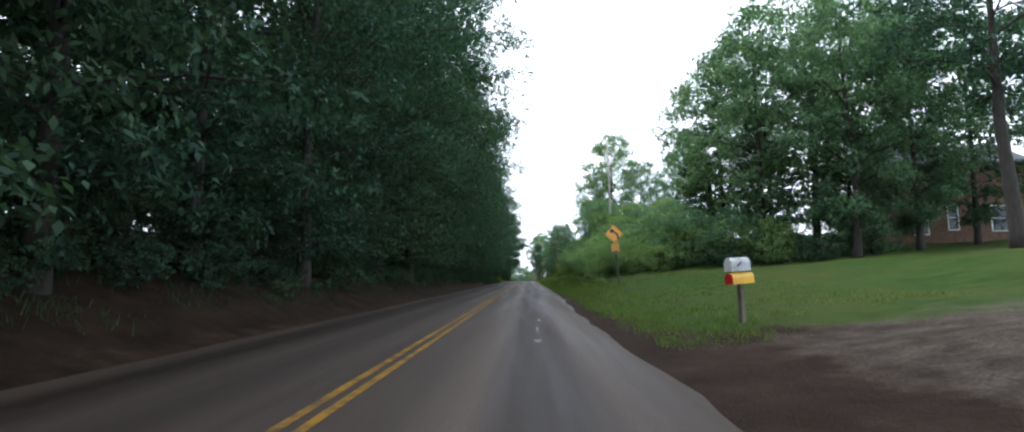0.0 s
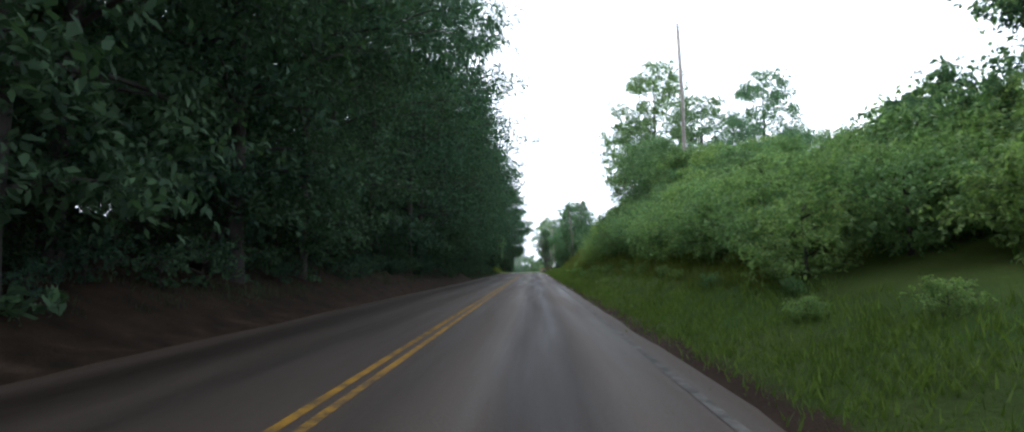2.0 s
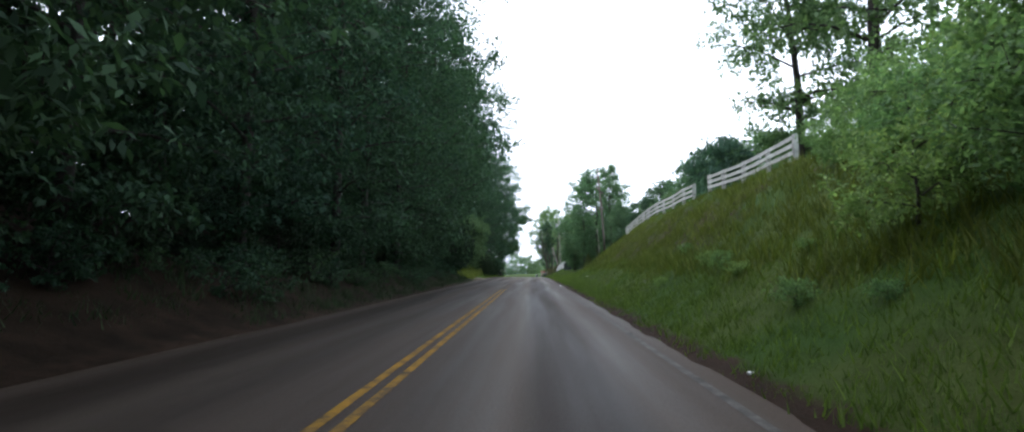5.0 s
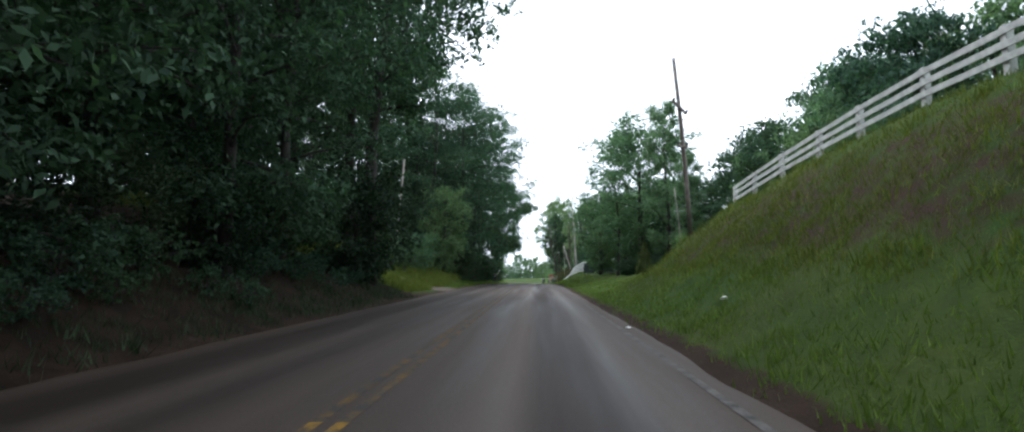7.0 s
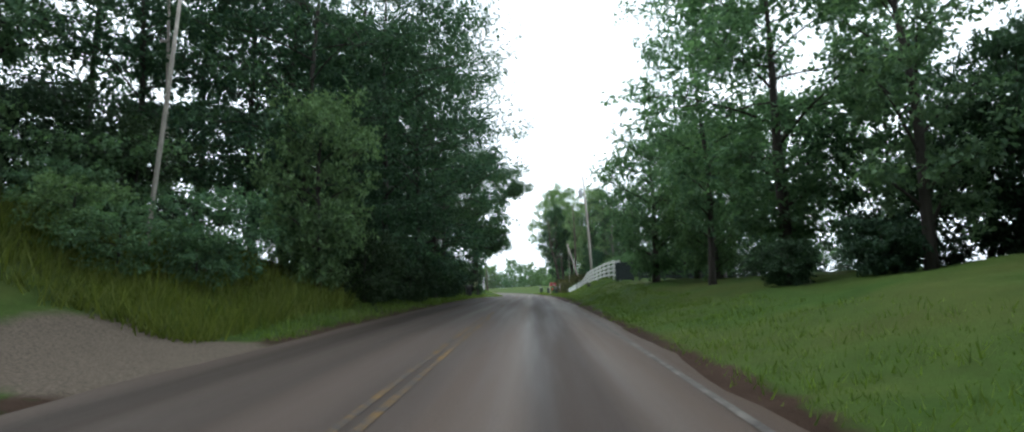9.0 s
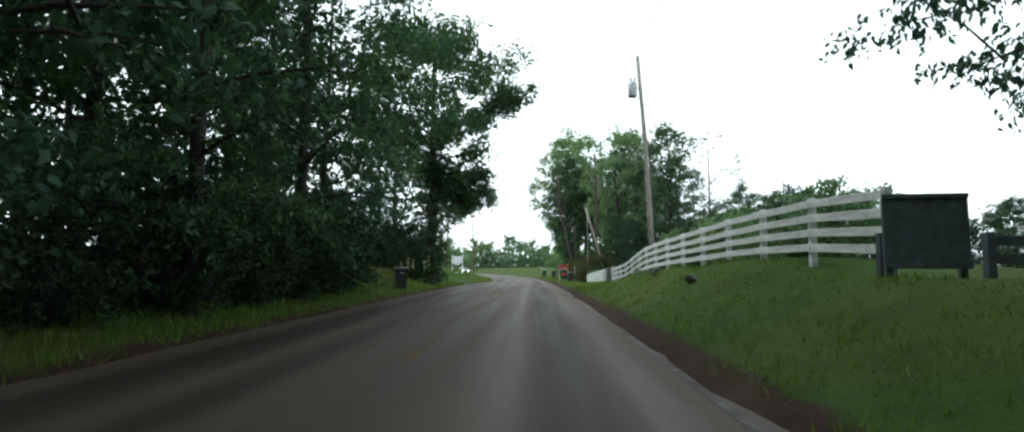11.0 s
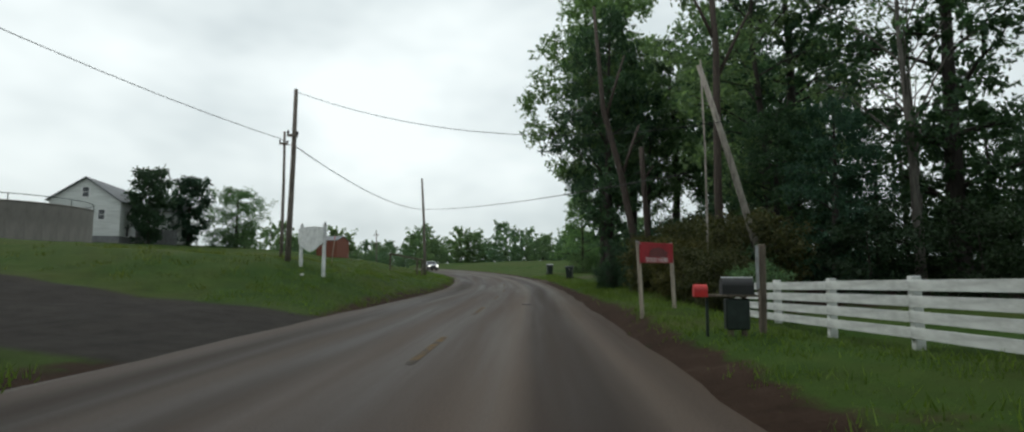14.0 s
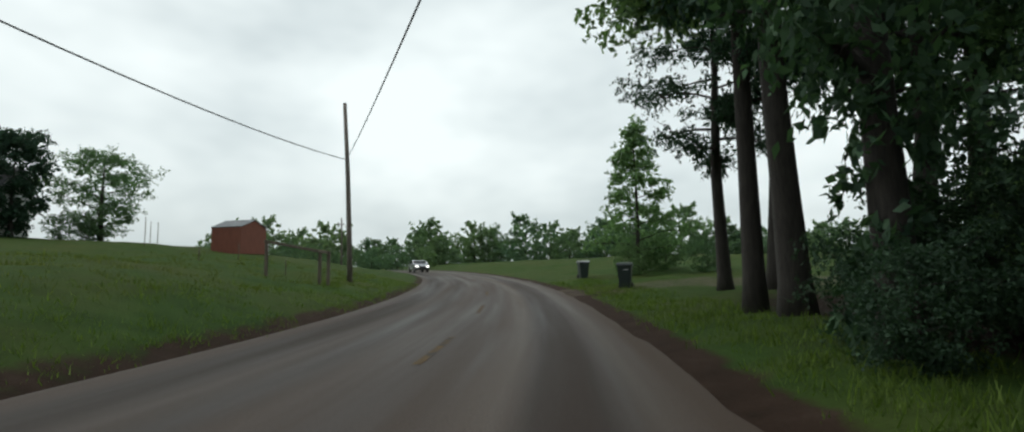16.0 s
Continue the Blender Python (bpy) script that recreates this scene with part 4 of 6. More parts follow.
# lawn, bank and hedges across the road
for key, x, y, s in (("leafy", 14.6, 36.5, 0.98), ("open", 19, 39, 1.05), ("open", 17.4, 31.5, 0.82), ("leafy", 13.8, 41.5, 0.85), ("mass", 13.4, 42.5, 0.66), ("mass", 16.8, 40.5, 0.7), ("mass", 20.5, 37.5, 0.6), ("oak3", 25.5, 34, 0.8), ("oak2", 28, 44, 1.0), ("leafy", 21, 32, 0.8), ("oak3", 36, 40, 1.0), ("oak1", 31, 30, 0.8), ("oak2", 25, 44, 0.8)):
    put(KIND[key], x, y, s, rng.uniform(0, 6.28), "trees behind the lawn")
for key, x, y, s in (("bush1", 9.5, 36.5, 0.95), ("bush1", 11.8, 35.5, 0.95), ("bush2", 14, 34, 0.8), ("bush1", 16.5, 33.5, 0.9), ("bush1", 19, 33, 0.9), 
                     ("bush1", 9.4, 42, 0.8), ("bush2", 11, 47, 0.6), ("bush2", 9.4, 51, 0.6), ("bush2", 12.5, 52, 0.6), ("bush2", 15.5, 48, 0.7),
                     ("bush1", 9.4, 62, 0.9), ("bush1", 9.4, 69, 0.9)):
    put(KIND[key], x, y, s, rng.uniform(0, 6.28), "bushes on the bank")
for key, x, y, s in (("bright", 9.4, 55.5, 0.30), ("bright", 9.0, 59.5, 0.33), ("bright", 8.8, 63.5, 0.37), ("bright", 9.2, 67.5, 0.42), ("bright", 9.6, 71.5, 0.48), ("bright", 10.6, 75, 0.46), ("bright", 12.4, 58, 0.33), ("round", 12.8, 62.5, 0.46),
                     ("round", 12.6, 67, 0.52), ("bright", 12.8, 71, 0.5), ("round", 13.5, 76, 0.55), ("round", 16.5, 66, 0.6), ("bright", 17, 72, 0.55), ("round", 16, 60, 0.45), ("bright", 12.4, 80, 0.36),
                     ("round", 8.9, 76.6, 0.78), ("round", 9.0, 72.2, 0.72), ("round", 8.8, 67.8, 0.62), ("round", 8.9, 63.4, 0.5), ("open", 13.7, 96, 1.12), ("open", 12.2, 99.5, 0.82), ("open", 17.5, 90, 0.8), ("airy", 18.5, 83, 0.7), ("open", 24.5, 92, 0.98)):
    put(KIND[key], x, y, s, rng.uniform(0, 6.28), "trees on the bank")
for y in np.arange(35.5, 45, 2.0):
    for x in (5.9, 7.2, 8.6, 10.4):
        put(KIND["bush2"], x + rng.uniform(-0.4, 0.4) + max(0, 39 - y) * 0.5, float(y) + rng.uniform(-0.6, 0.6), rng.uniform(0.4, 0.6) + 0.06 * (x - 5.6), rng.uniform(0, 6.28), "bushes on the bank")
for y in np.arange(40, 55, 1.8):
    for x in (5.3, 6.9, 8.8):
        put(KIND["scrub"], x + rng.uniform(-0.4, 0.4), float(y) + rng.uniform(-0.5, 0.5), rng.uniform(0.6, 0.95), rng.uniform(0, 6.28), "low scrub on the bank")
for y in np.arange(46, 80, 1.6):
    for x in (5.6 if y < 68 else 6.1, 7.4, 9.0):
        put(KIND["bush1" if rng.random() < 0.45 else "bush2"], x + rng.uniform(-0.35, 0.35), float(y) + rng.uniform(-0.5, 0.5), rng.uniform(0.58, 0.78) * (0.68 if y < 54 else 1.0), rng.uniform(0, 6.28), "bushes on the bank")
for y in np.arange(68, 90, 1.75):
    low = 5.3 + max(0, y - 80) * 0.36
    for x in np.arange(low, 10.6 - max(0, y - 84) * 0.16, 1.75):
        put(KIND["scrub"], x + rng.uniform(-0.5, 0.5), float(y) + rng.uniform(-0.6, 0.6), rng.uniform(0.55, 0.95) * (0.62 if y > 86 else 1.0), rng.uniform(0, 6.28), "low scrub on the bank")
for k in range(34):
    put(KIND["weed"], 4.3 + 0.5 * math.sin(2.3 * k) + rng.uniform(-0.4, 0.4), 34 + 1.75 * k, rng.uniform(0.18, 0.32), rng.uniform(0, 6.28), "weed clumps on the verge", tall=rng.uniform(0.7, 1.1))

# garden after the bank
put(KIND["leafy"], 8.6, 150.5, 0.95, 0.4, "garden trees", "", 0.86)
put(KIND["airy"], 7.2, 154.5, 0.8, 1.4, "garden trees", "", 1.2)
put(KIND["poplar"], 9.7, 145, 1.0, 0.3, "garden trees", "", 1.05)
put(KIND["poplar"], 9.9, 140, 0.56, 2.3, "garden trees", "small pale green garden tree", 1.1)
put(KIND["cone"], 5.75, 133.4, 0.45, 0.0, tall=1.2)
put(KIND["dome"], 7.1, 147.0, 0.62, 0.5, "dark garden shrubs")
put(KIND["dome"], 8.9, 145.6, 0.7, 1.9, "dark garden shrubs")
put(KIND["bush2"], 7.75, 131.7, 0.4, 1.0, "")
for key, x, y, s in (("spruce", 16, 141, 0.8), ("spruce", 20, 138, 1.05), ("spruce", 14, 147, 0.58), ("spruce", 24, 142, 1.1), ("spruce", 18, 150, 0.64), ("spruce", 28, 137, 1.1), ("spruce", 12.5, 151, 0.62), ("spruce", 33, 135, 1.1), ("spruce", 19.5, 131, 0.95), ("round", 18, 133.5, 1.05), ("round", 22.2, 130, 1.15), ("round", 15.4, 133, 0.72), ("round", 13.2, 135, 0.62), ("round", 25.5, 129, 1.1), ("round", 16.8, 130, 0.7),
                     ("round", 6.5, 162, 0.85), ("round", 9.5, 165, 0.9), ("round", 8.5, 158, 0.8), ("round", 13, 160, 1.0), ("spruce", 13, 136, 0.6), ("spruce", 26, 150, 0.85)):
    put(KIND[key], x, y, s, rng.uniform(0, 6.28), "trees behind the garden", tall=1.16)
for k in range(14):
    put(KIND["shade"], 11.5 + 1.9 * k, 147 - 0.35 * k + rng.uniform(-0.6, 0.6), rng.uniform(0.8, 1.2), rng.uniform(0, 6.28), "dark hedge behind the garden")
for k in range(12):
    put(KIND["shade"], -13 - 1.7 * k, 149 - 0.4 * k + rng.uniform(-0.8, 0.8), rng.uniform(0.8, 1.3), rng.uniform(0, 6.28), "dark thicket above the grass slope")
put(KIND["round"], -7.9, 151.5, 0.62, 0.4, "", "light green leafy tree at the edge of the woods", 1.5)
for x, y, sc in ((-10.7, 144.9, 0.55), (-12.2, 145.2, 0.6), (-13.6, 146.4, 0.55), (-15.2, 147.2, 0.65), (-9.4, 146.2, 0.5)):
    put(KIND["bush1"], x, y, sc, rng.uniform(0, 6.28), "bright bushes round the pole feet")
put(KIND["hang"], 12.4, 169.5, 1.0, 1.0, "")

# grove past the white fence
for key, x, y, s in (("edge", 4.6, 240, 1.1), ("pine", 4.9, 238.4, 0.85), ("airy", 9.5, 226, 1.2), ("ivy", 12, 229, 1.0), ("ivy", 14.5, 222, 0.95), ("snag", 17.5, 218, 1.0), ("oak3", 21.5, 219, 0.5), ("thin", 11, 236, 1.1),
                     ("snag", 17, 228, 0.95), ("snag", 23, 226, 0.9), ("snag", 12.5, 221, 0.95), ("oak2", 26, 232, 0.5), ("thin", 15, 240, 1.0), ("oak2", 21, 229, 0.45), ("oak3", 17.5, 224.5, 0.42), ("oak1", 28, 226, 0.45), ("oak3", 16, 229.5, 0.5), ("snag", 20.5, 234.5, 0.9),
                     ("pine", 7.6, 247, 0.95), ("thin", 7.3, 238, 0.9), ("pine", 6.3, 248.5, 0.7), ("pine", 13.5, 246, 0.95), ("pine", 17, 250, 0.9), ("pine", 20, 243, 0.9), ("pine", 9.6, 242.5, 0.9), ("pine", 15.2, 241, 0.9)):
    put(KIND[key], x, y, s, rng.uniform(0, 6.28), "trees of the roadside grove")
for key, x, y, s in (("brown", 5.2, 218.8, 0.6), ("brown", 5.0, 221.5, 0.68), ("brown", 4.8, 224.6, 0.76), ("brown", 6.3, 228.3, 0.7), ("brown", 6.6, 223.2, 0.95), ("brown", 6.9, 220.3, 0.9), ("brown", 7.0, 226.2, 0.95), ("thicket", 5.4, 230.5, 0.85), ("thicket", 6.2, 234, 0.8), ("thicket", 7.2, 232, 1.1), ("bush1", 5.9, 217.3, 0.4), ("bush1", 7, 221, 0.5),
                     ("shade", 7.5, 225, 0.6), ("shade", 7.8, 229, 0.7), ("bush1", 8.5, 236, 0.8), ("bush1", 11, 240, 0.9), ("bush1", 14, 243, 1.0), ("shade", 10, 219.5, 0.7), ("shade", 13, 219, 0.8), ("bush1", 10.5, 244.5, 0.7), ("bush1", 18, 246, 1.0)):
    put(KIND[key], x, y, s, rng.uniform(0, 6.28), "thicket bushes of the grove")
for k in range(13):
    put(KIND["shade"], 9.5 + 1.7 * k, 238 - 0.7 * k + rng.uniform(-1, 1), rng.uniform(0.5, 0.85) + (0.5 if k > 2 else 0.0), rng.uniform(0, 6.28), "dark undergrowth of the grove")
for i in range(12):
    put(KIND["mass" if i % 2 else "oak3"], 18.4 + 2.9 * i, 214 + rng.uniform(-3, 6) + i * 0.4, 0.56 if i % 2 else 0.48, rng.uniform(0, 6.28), "hedgerow trees behind the paddock")
hedge_rng = random.Random(12)
for i in range(9):
    put(KIND["shade"], 16.6 + 3.0 * i, 213.2 + hedge_rng.uniform(-0.8, 1.2) + 0.2 * i, hedge_rng.uniform(1.4, 1.75), hedge_rng.uniform(0, 6.28), "dark hedge behind the paddock")
for i in range(6):
    put(KIND["oak2"], 19.8 + 3.1 * i, 217 + hedge_rng.uniform(-1, 1), 0.46 * hedge_rng.uniform(0.9, 1.1), hedge_rng.uniform(0, 6.28), "hedgerow trees behind the paddock")
for k in range(11):
    put(KIND["shade" if k % 2 else "bush1"], 6.9 + rng.uniform(-0.3, 0.5), 173 + 2.2 * k, rng.uniform(0.42, 0.6), rng.uniform(0, 6.28), "hedge behind the paddock fence")
put(KIND["young"], 5.2, 264, 1.25, 0.7, "")
for x, y, s in ((4.6, 263, 0.55), (5.8, 266, 0.7), (7.5, 267, 0.7), (9, 262, 0.6)):
    put(KIND["bush1"], x, y, s, rng.uniform(0, 6.28), "bushes behind the bins")

for x, y, s in ((9.0, 223.6, 0.5), (9.6, 220.6, 0.46), (8.8, 228.2, 0.42)):
    put(KIND["mass"], x, y, s, 1.7 * y, "trees of the roadside grove")
put(KIND["ivy"], 4.3, 233.8, 0.72, 1.0, "trees of the roadside grove", "", 1.25)
for x, y, s in ((3.9, 232.8, 0.42), (4.6, 234.6, 0.5)):
    put(KIND["thicket"], x, y, s, 1.0 + x, "thicket bushes of the grove")

def old_trunk(points, radii, label, stubs=(), ivy=0):
    """A bare old trunk with stubs of broken limbs, and ivy low on it."""
    base = Vector(points[0])
    ob = thing("old_tree_trunk", base, label, "tree trunk", "old trunks of the grove")
    wood = Shape().tube([Vector(p) - base for p in points], radii, 12)
    part("trunk", wood, BARK_BROWN, ob)
    for at, tip, r in stubs:
        a, b = Vector(at) - base, Vector(tip) - base
        part("limb", Shape().tube([a, a.lerp(b, 0.5) + Vector((0, 0, 0.05)), b], [r, r * 0.8, r * 0.55], 7), BARK_BROWN, ob)
    if ivy:
        r = random.Random(ivy)
        mids = [(Vector(points[0]) - base).lerp(Vector(points[1]) - base, r.random()) + Vector((r.uniform(-0.3, 0.3), r.uniform(-0.3, 0.3), 0)) for k in range(26)]
        part("ivy", leaf_mesh("ivy", mids, 0.28, 42, 0.08, LEAF_DARK, ivy), None, ob, "dark climbing ivy")
    return ob


g0 = gz(4.9, 226.0) - 0.3
old_trunk([(4.45, 226.0, g0), (4.12, 226.0, g0 + 2.7), (3.68, 226.1, g0 + 5.2), (2.95, 226.0, g0 + 8.0), (2.6, 226.0, g0 + 12.5)], [0.18, 0.15, 0.13, 0.11, 0.06],
          "leaning bare old trunk in the roadside thicket", [((3.70, 226.1, g0 + 5.1), (4.5, 226.3, g0 + 7.4), 0.08), ((3.05, 226, g0 + 7.6), (3.9, 226.2, g0 + 10.4), 0.07)], 4)
g0 = gz(4.95, 226.5) - 0.3
old_trunk([(4.9, 226.5, g0), (4.8, 226.5, g0 + 3.0), (4.68, 226.5, g0 + 5.2), (4.62, 226.5, g0 + 6.5)], [0.14, 0.12, 0.11, 0.1],
          "broken-off pale dead trunk in the roadside thicket", [((4.69, 226.5, g0 + 5.0), (5.1, 226.4, g0 + 5.7), 0.05)])
g0 = gz(6.7, 222.8) - 0.3
old_trunk([(6.7, 222.8, g0), (6.65, 222.8, g0 + 4.0), (6.7, 222.7, g0 + 9.0), (6.5, 222.8, g0 + 14.0)], [0.17, 0.14, 0.12, 0.07],
          "tall bare brown trunk behind the sign", [((6.7, 222.75, g0 + 8.0), (7.9, 222.6, g0 + 10.5), 0.08), ((6.65, 222.7, g0 + 9.5), (5.6, 222.9, g0 + 12.0), 0.07)])

# garden trees of the far house, and the horizon
put(KIND["garden"], -37.6, 257.9, 0.95, 0.2, "trees beside the white house", "narrow dense dark tree beside the white house", 1.14)
put(KIND["garden"], -37.4, 264.2, 1.0, 1.2, "trees beside the white house", "broad dense dark tree beside the white house", 1.08)
put(KIND["round"], -34.2, 268.3, 0.95, 2.2, "trees beside the white house", "rounded light green tree beside the white house", 0.88)
put(KIND["bush1"], -35.9, 266.6, 0.55, 2.2, "bushes beside the white house")
put(KIND["bush1"], -34.6, 267.6, 0.5, 1.2, "bushes beside the white house")
put(KIND["young"], -27.5, 275.0, 0.3, 3.0, "trees beside the white house")
for i in range(84):
    x = -84 + 1.95 * i + rng.uniform(-1.5, 1.5)
    y = 372 + rng.uniform(-14, 22)
    put(KIND["far"], x, y, rng.choice((0.55, 0.7, 0.95, 1.2, 1.5)) * rng.uniform(0.85, 1.1), rng.uniform(0, 6.28), "trees along the horizon", sink=1.3)
for i in range(16):
    put(KIND["far"], -62 + 2.5 * i, 330 + rng.uniform(-5, 8), rng.uniform(0.4, 0.6), rng.uniform(0, 6.28), "trees along the horizon", sink=0.9)
# Added backdrop row that closes bright sky gaps low in the woods
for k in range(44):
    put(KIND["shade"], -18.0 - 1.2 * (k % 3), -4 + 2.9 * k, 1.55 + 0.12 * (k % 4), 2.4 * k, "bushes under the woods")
for ob in KIND.values():
    for o in (*ob.children_recursive, ob):
        bpy.data.objects.remove(o)

# ---- fences ----
def board_fence(name, posts, tops, rails, mat, label, group="", post=0.13, board=0.15, side=-1, skip=(), height=1.25):
    """Posts at places (x, y) with tops at given heights, and boards from post to post."""
    x0, y0 = posts[0]
    ob = thing(name, (x0, y0, gz(x0, y0)), label, "fence", group)
    origin = Vector((x0, y0, gz(x0, y0)))
    frng = random.Random(len(posts))
    heads = []
    for (x, y), top in zip(posts, tops):
        low = gz(x, y) - 0.15
        p = Shape().box((post, post, top - low + 0.03), (0, 0, (top - low + 0.03) / 2), (frng.uniform(-1, 1), frng.uniform(-1, 1), frng.uniform(-4, 4)), 0.012)
        o = part("post", p, mat, ob)
        o.location = Vector((x, y, low)) - origin
        heads.append(Vector((x + side * (post / 2 + 0.02), y, top)))
    for i, (a, b) in enumerate(zip(heads, heads[1:])):
        if i in skip:
            continue
        for k in range(rails):
            drop = 0.1 + k * (height - 0.22) / rails
            p, q = a - Vector((0, 0, drop)), b - Vector((0, 0, drop + frng.uniform(-0.012, 0.012)))
            d = q - p
            turn = (0, -math.degrees(math.asin(d.z / d.length)), math.degrees(math.atan2(d.y, d.x)))
            o = part("rail", Shape().box((d.length + 0.02, 0.03, board), (0, 0, 0), (0, 0, 0), 0.004), mat, ob)
            o.matrix_basis = pose(*((p + q) / 2 - origin), *turn)
    return ob


def fence_tops(ys, knots):
    return [float(np.interp(y, [k for k, _ in knots], [h for _, h in knots]) + road_z(y)) for y in ys]


ys = [92.4, 94.9, 97.4, 99.9, 102.3, 104.8, 107.3, 109.8, 112.3, 114.8, 117.4, 119.9, 122.7, 125.4, 127.9]
board_fence("board_fence", [(8.85 + 0.05 * math.sin(y), y) for y in ys], [gz(8.85, y) + 1.0 for y in ys], 3, FENCE_GREY,
            "weathered white three-board fence along the top of the bank", post=0.16, board=0.14, skip=(4,), height=1.0)

KN = [(160, 2.5), (168.5, 2.5), (172, 2.64), (176, 2.58), (179, 2.5), (184, 2.38), (187, 2.25), (188.8, 2.06), (190.8, 1.79), (192.8, 1.56), (194.9, 1.44), (197.75, 1.33), (203, 1.28), (210, 1.12), (216.8, 0.92)]
ys = [168.75, 171.2, 173.6, 176.0, 178.4, 180.8, 183.1, 185.2, 187.15, 188.95, 190.9, 192.85, 194.8, 196.4, 197.75]
board_fence("paddock_fence", [(5.55 - 0.45 * (y - 168.75) / 29, y) for y in ys], fence_tops(ys, KN), 4, FENCE_WHITE, "white four-board paddock fence beside the road", height=1.36)
ys = [203.0, 205.2, 207.5, 209.8, 212.1, 214.4, 216.75]
board_fence("paddock_fence", [(5.2, y) for y in ys], fence_tops(ys, KN), 4, FENCE_WHITE, "low white four-board paddock fence beside the road", height=1.08)
dark = [(5.35, 168.62), (6.75, 168.35), (8.3, 168.1), (9.9, 167.9), (11.5, 167.7)]
board_fence("dark_fence", dark, [rz(168, 1.78)] * 5, 2, FENCE_DARK, "low dark board fence under the tree", side=0, height=0.75, skip=(0,))
screen = thing("privacy_screen", (5.82, 168.3, gz(5.95, 168.3)), "dark solid screen panel fixed to the fence", "screen", turn=-8)
part("panel", Shape().box((1.16, 0.04, 1.12), (0, 0, rz(168, 1.82) - gz(5.95, 168.3)), (0, 0, 0), 0.008), FENCE_DARK, screen)
for k in (1.3, 2.34):
    part("batten", Shape().box((1.16, 0.03, 0.07), (0, -0.036, rz(168, k) - gz(5.95, 168.3)), (0, 0, 0), 0.005), FENCE_DARK, screen)
for k in (-0.5, 0.5):
    part("post", Shape().box((0.1, 0.1, 1.4), (k, 0.075, rz(168, 1.62) - gz(5.95, 168.3)), (0, 0, 0), 0.01), FENCE_DARK, screen)


def pipe_gate():
    z = gz(5.15, 200.4)
    ob = thing("pipe_gate", (5.15, 200.35, z), "sagging grey steel pipe field gate between fence posts", "gate")
    ends = [(rz(197.9, a) - z, rz(202.8, b) - z) for a, b in ((1.46, 1.27), (1.22, 1.0), (0.97, 0.72), (0.76, 0.58), (0.60, 0.46))]
    for a, b in ends:
        part("bar", Shape().tube([(0, -2.45, a), (0, 0, (a + b) / 2 - 0.02), (0, 2.45, b)], 0.016, 8), STEEL, ob)
    for t in (0.0, 0.33, 0.7, 1.0):
        y = -2.45 + 4.9 * t
        hi, lo = (ends[k][0] + (ends[k][1] - ends[k][0]) * t for k in (0, 4))
        part("upright", Shape().tube([(0.0, y, lo - 0.02), (0.0, y, hi + 0.02)], 0.018, 8), STEEL, ob)
    return ob


pipe_gate()


# ---- poles and wires ----
def utility_pole(base, top, r, mat, label, name="utility_pole", arms=()):
    b, t = Vector(base), Vector(top)
    d = t - b
    ob = thing(name, b, label, "pole")
    wob = Vector((0.006, -0.004, 0)) * d.length
    part("pole", Shape().tube([Vector((0, 0, -0.4)), d * 0.25 + wob * 0.5, d * 0.6 + wob, d], [r, r * 0.93, r * 0.82, r * 0.66], 12), mat, ob)
    for f, length, turn, drop in arms:
        p = d * f
        arm = part("crossarm", Shape().box((length, 0.09, 0.11), (0, 0, 0), (0, 0, 0), 0.01), mat, ob)
        arm.matrix_basis = pose(p.x, p.y - r - 0.03, p.z, 0, drop, turn)
        for s in (-0.45, 0.45):
            i = part("insulator", Shape().tube([(s * length, 0, 0.05), (s * length, 0, 0.12), (s * length, 0, 0.2)], [0.03, 0.055, 0.03], 8), INSULATOR, arm)
    return ob


utility_pole((9.25, 64.6, gz(9.25, 64.6)), (9.05, 64.6, rz(64.6, 16.2)), 0.13, POLE_GREY, "tall pale wooden utility pole above the bushes")
utility_pole((6.72, 127.4, gz(6.72, 127.4)), (5.95, 126.5, rz(126.5, 10.6)), 0.105, POLE_WOOD, "leaning wooden utility pole at the end of the bank", arms=((0.72, 0.9, 20, 38), (0.5, 0.5, 20, 0)))
utility_pole((6.25, 127.3, gz(6.25, 127.3)), (5.95, 127.0, rz(127, 4.9)), 0.03, POLE_GREY, "thin guy pole beside the utility pole", "guy_pole")
utility_pole((-15.2, 153.7, gz(-15.2, 153.7)), (-15.6, 153.7, rz(153.7, 13.7)), 0.09, POLE_GREY, "pale wooden utility pole among the trees", arms=((0.8, 0.5, 0, 0),))
utility_pole((-11.1, 146.5, gz(-11.1, 146.5)), (-10.5, 146.5, rz(146.5, 10.0)), 0.075, POLE_GREY, "pale leaning utility pole among the trees")
tp = utility_pole((5.72, 188.0, gz(5.72, 188)), (5.12, 188.0, rz(188, 11.8)), 0.13, POLE_GREY, "wooden utility pole with a transformer behind the white fence")
can = Shape()
can.tube([(-0.42, -0.05, 9.0), (-0.42, -0.05, 9.06), (-0.42, -0.05, 9.7), (-0.42, -0.05, 9.78)], [0.2, 0.22, 0.22, 0.12], 14)
c = part("transformer", can, GREY_METAL, tp, "grey cylindrical transformer can")
c.location = Vector((-0.45, 0, -0.45))
for s in (-0.08, 0.1):
    part("bushing", Shape().tube([(-0.42 + s, -0.05, 9.78), (-0.42 + s, -0.05, 9.9), (-0.42 + s, -0.05, 10.02)], [0.03, 0.05, 0.02], 8), INSULATOR, c)
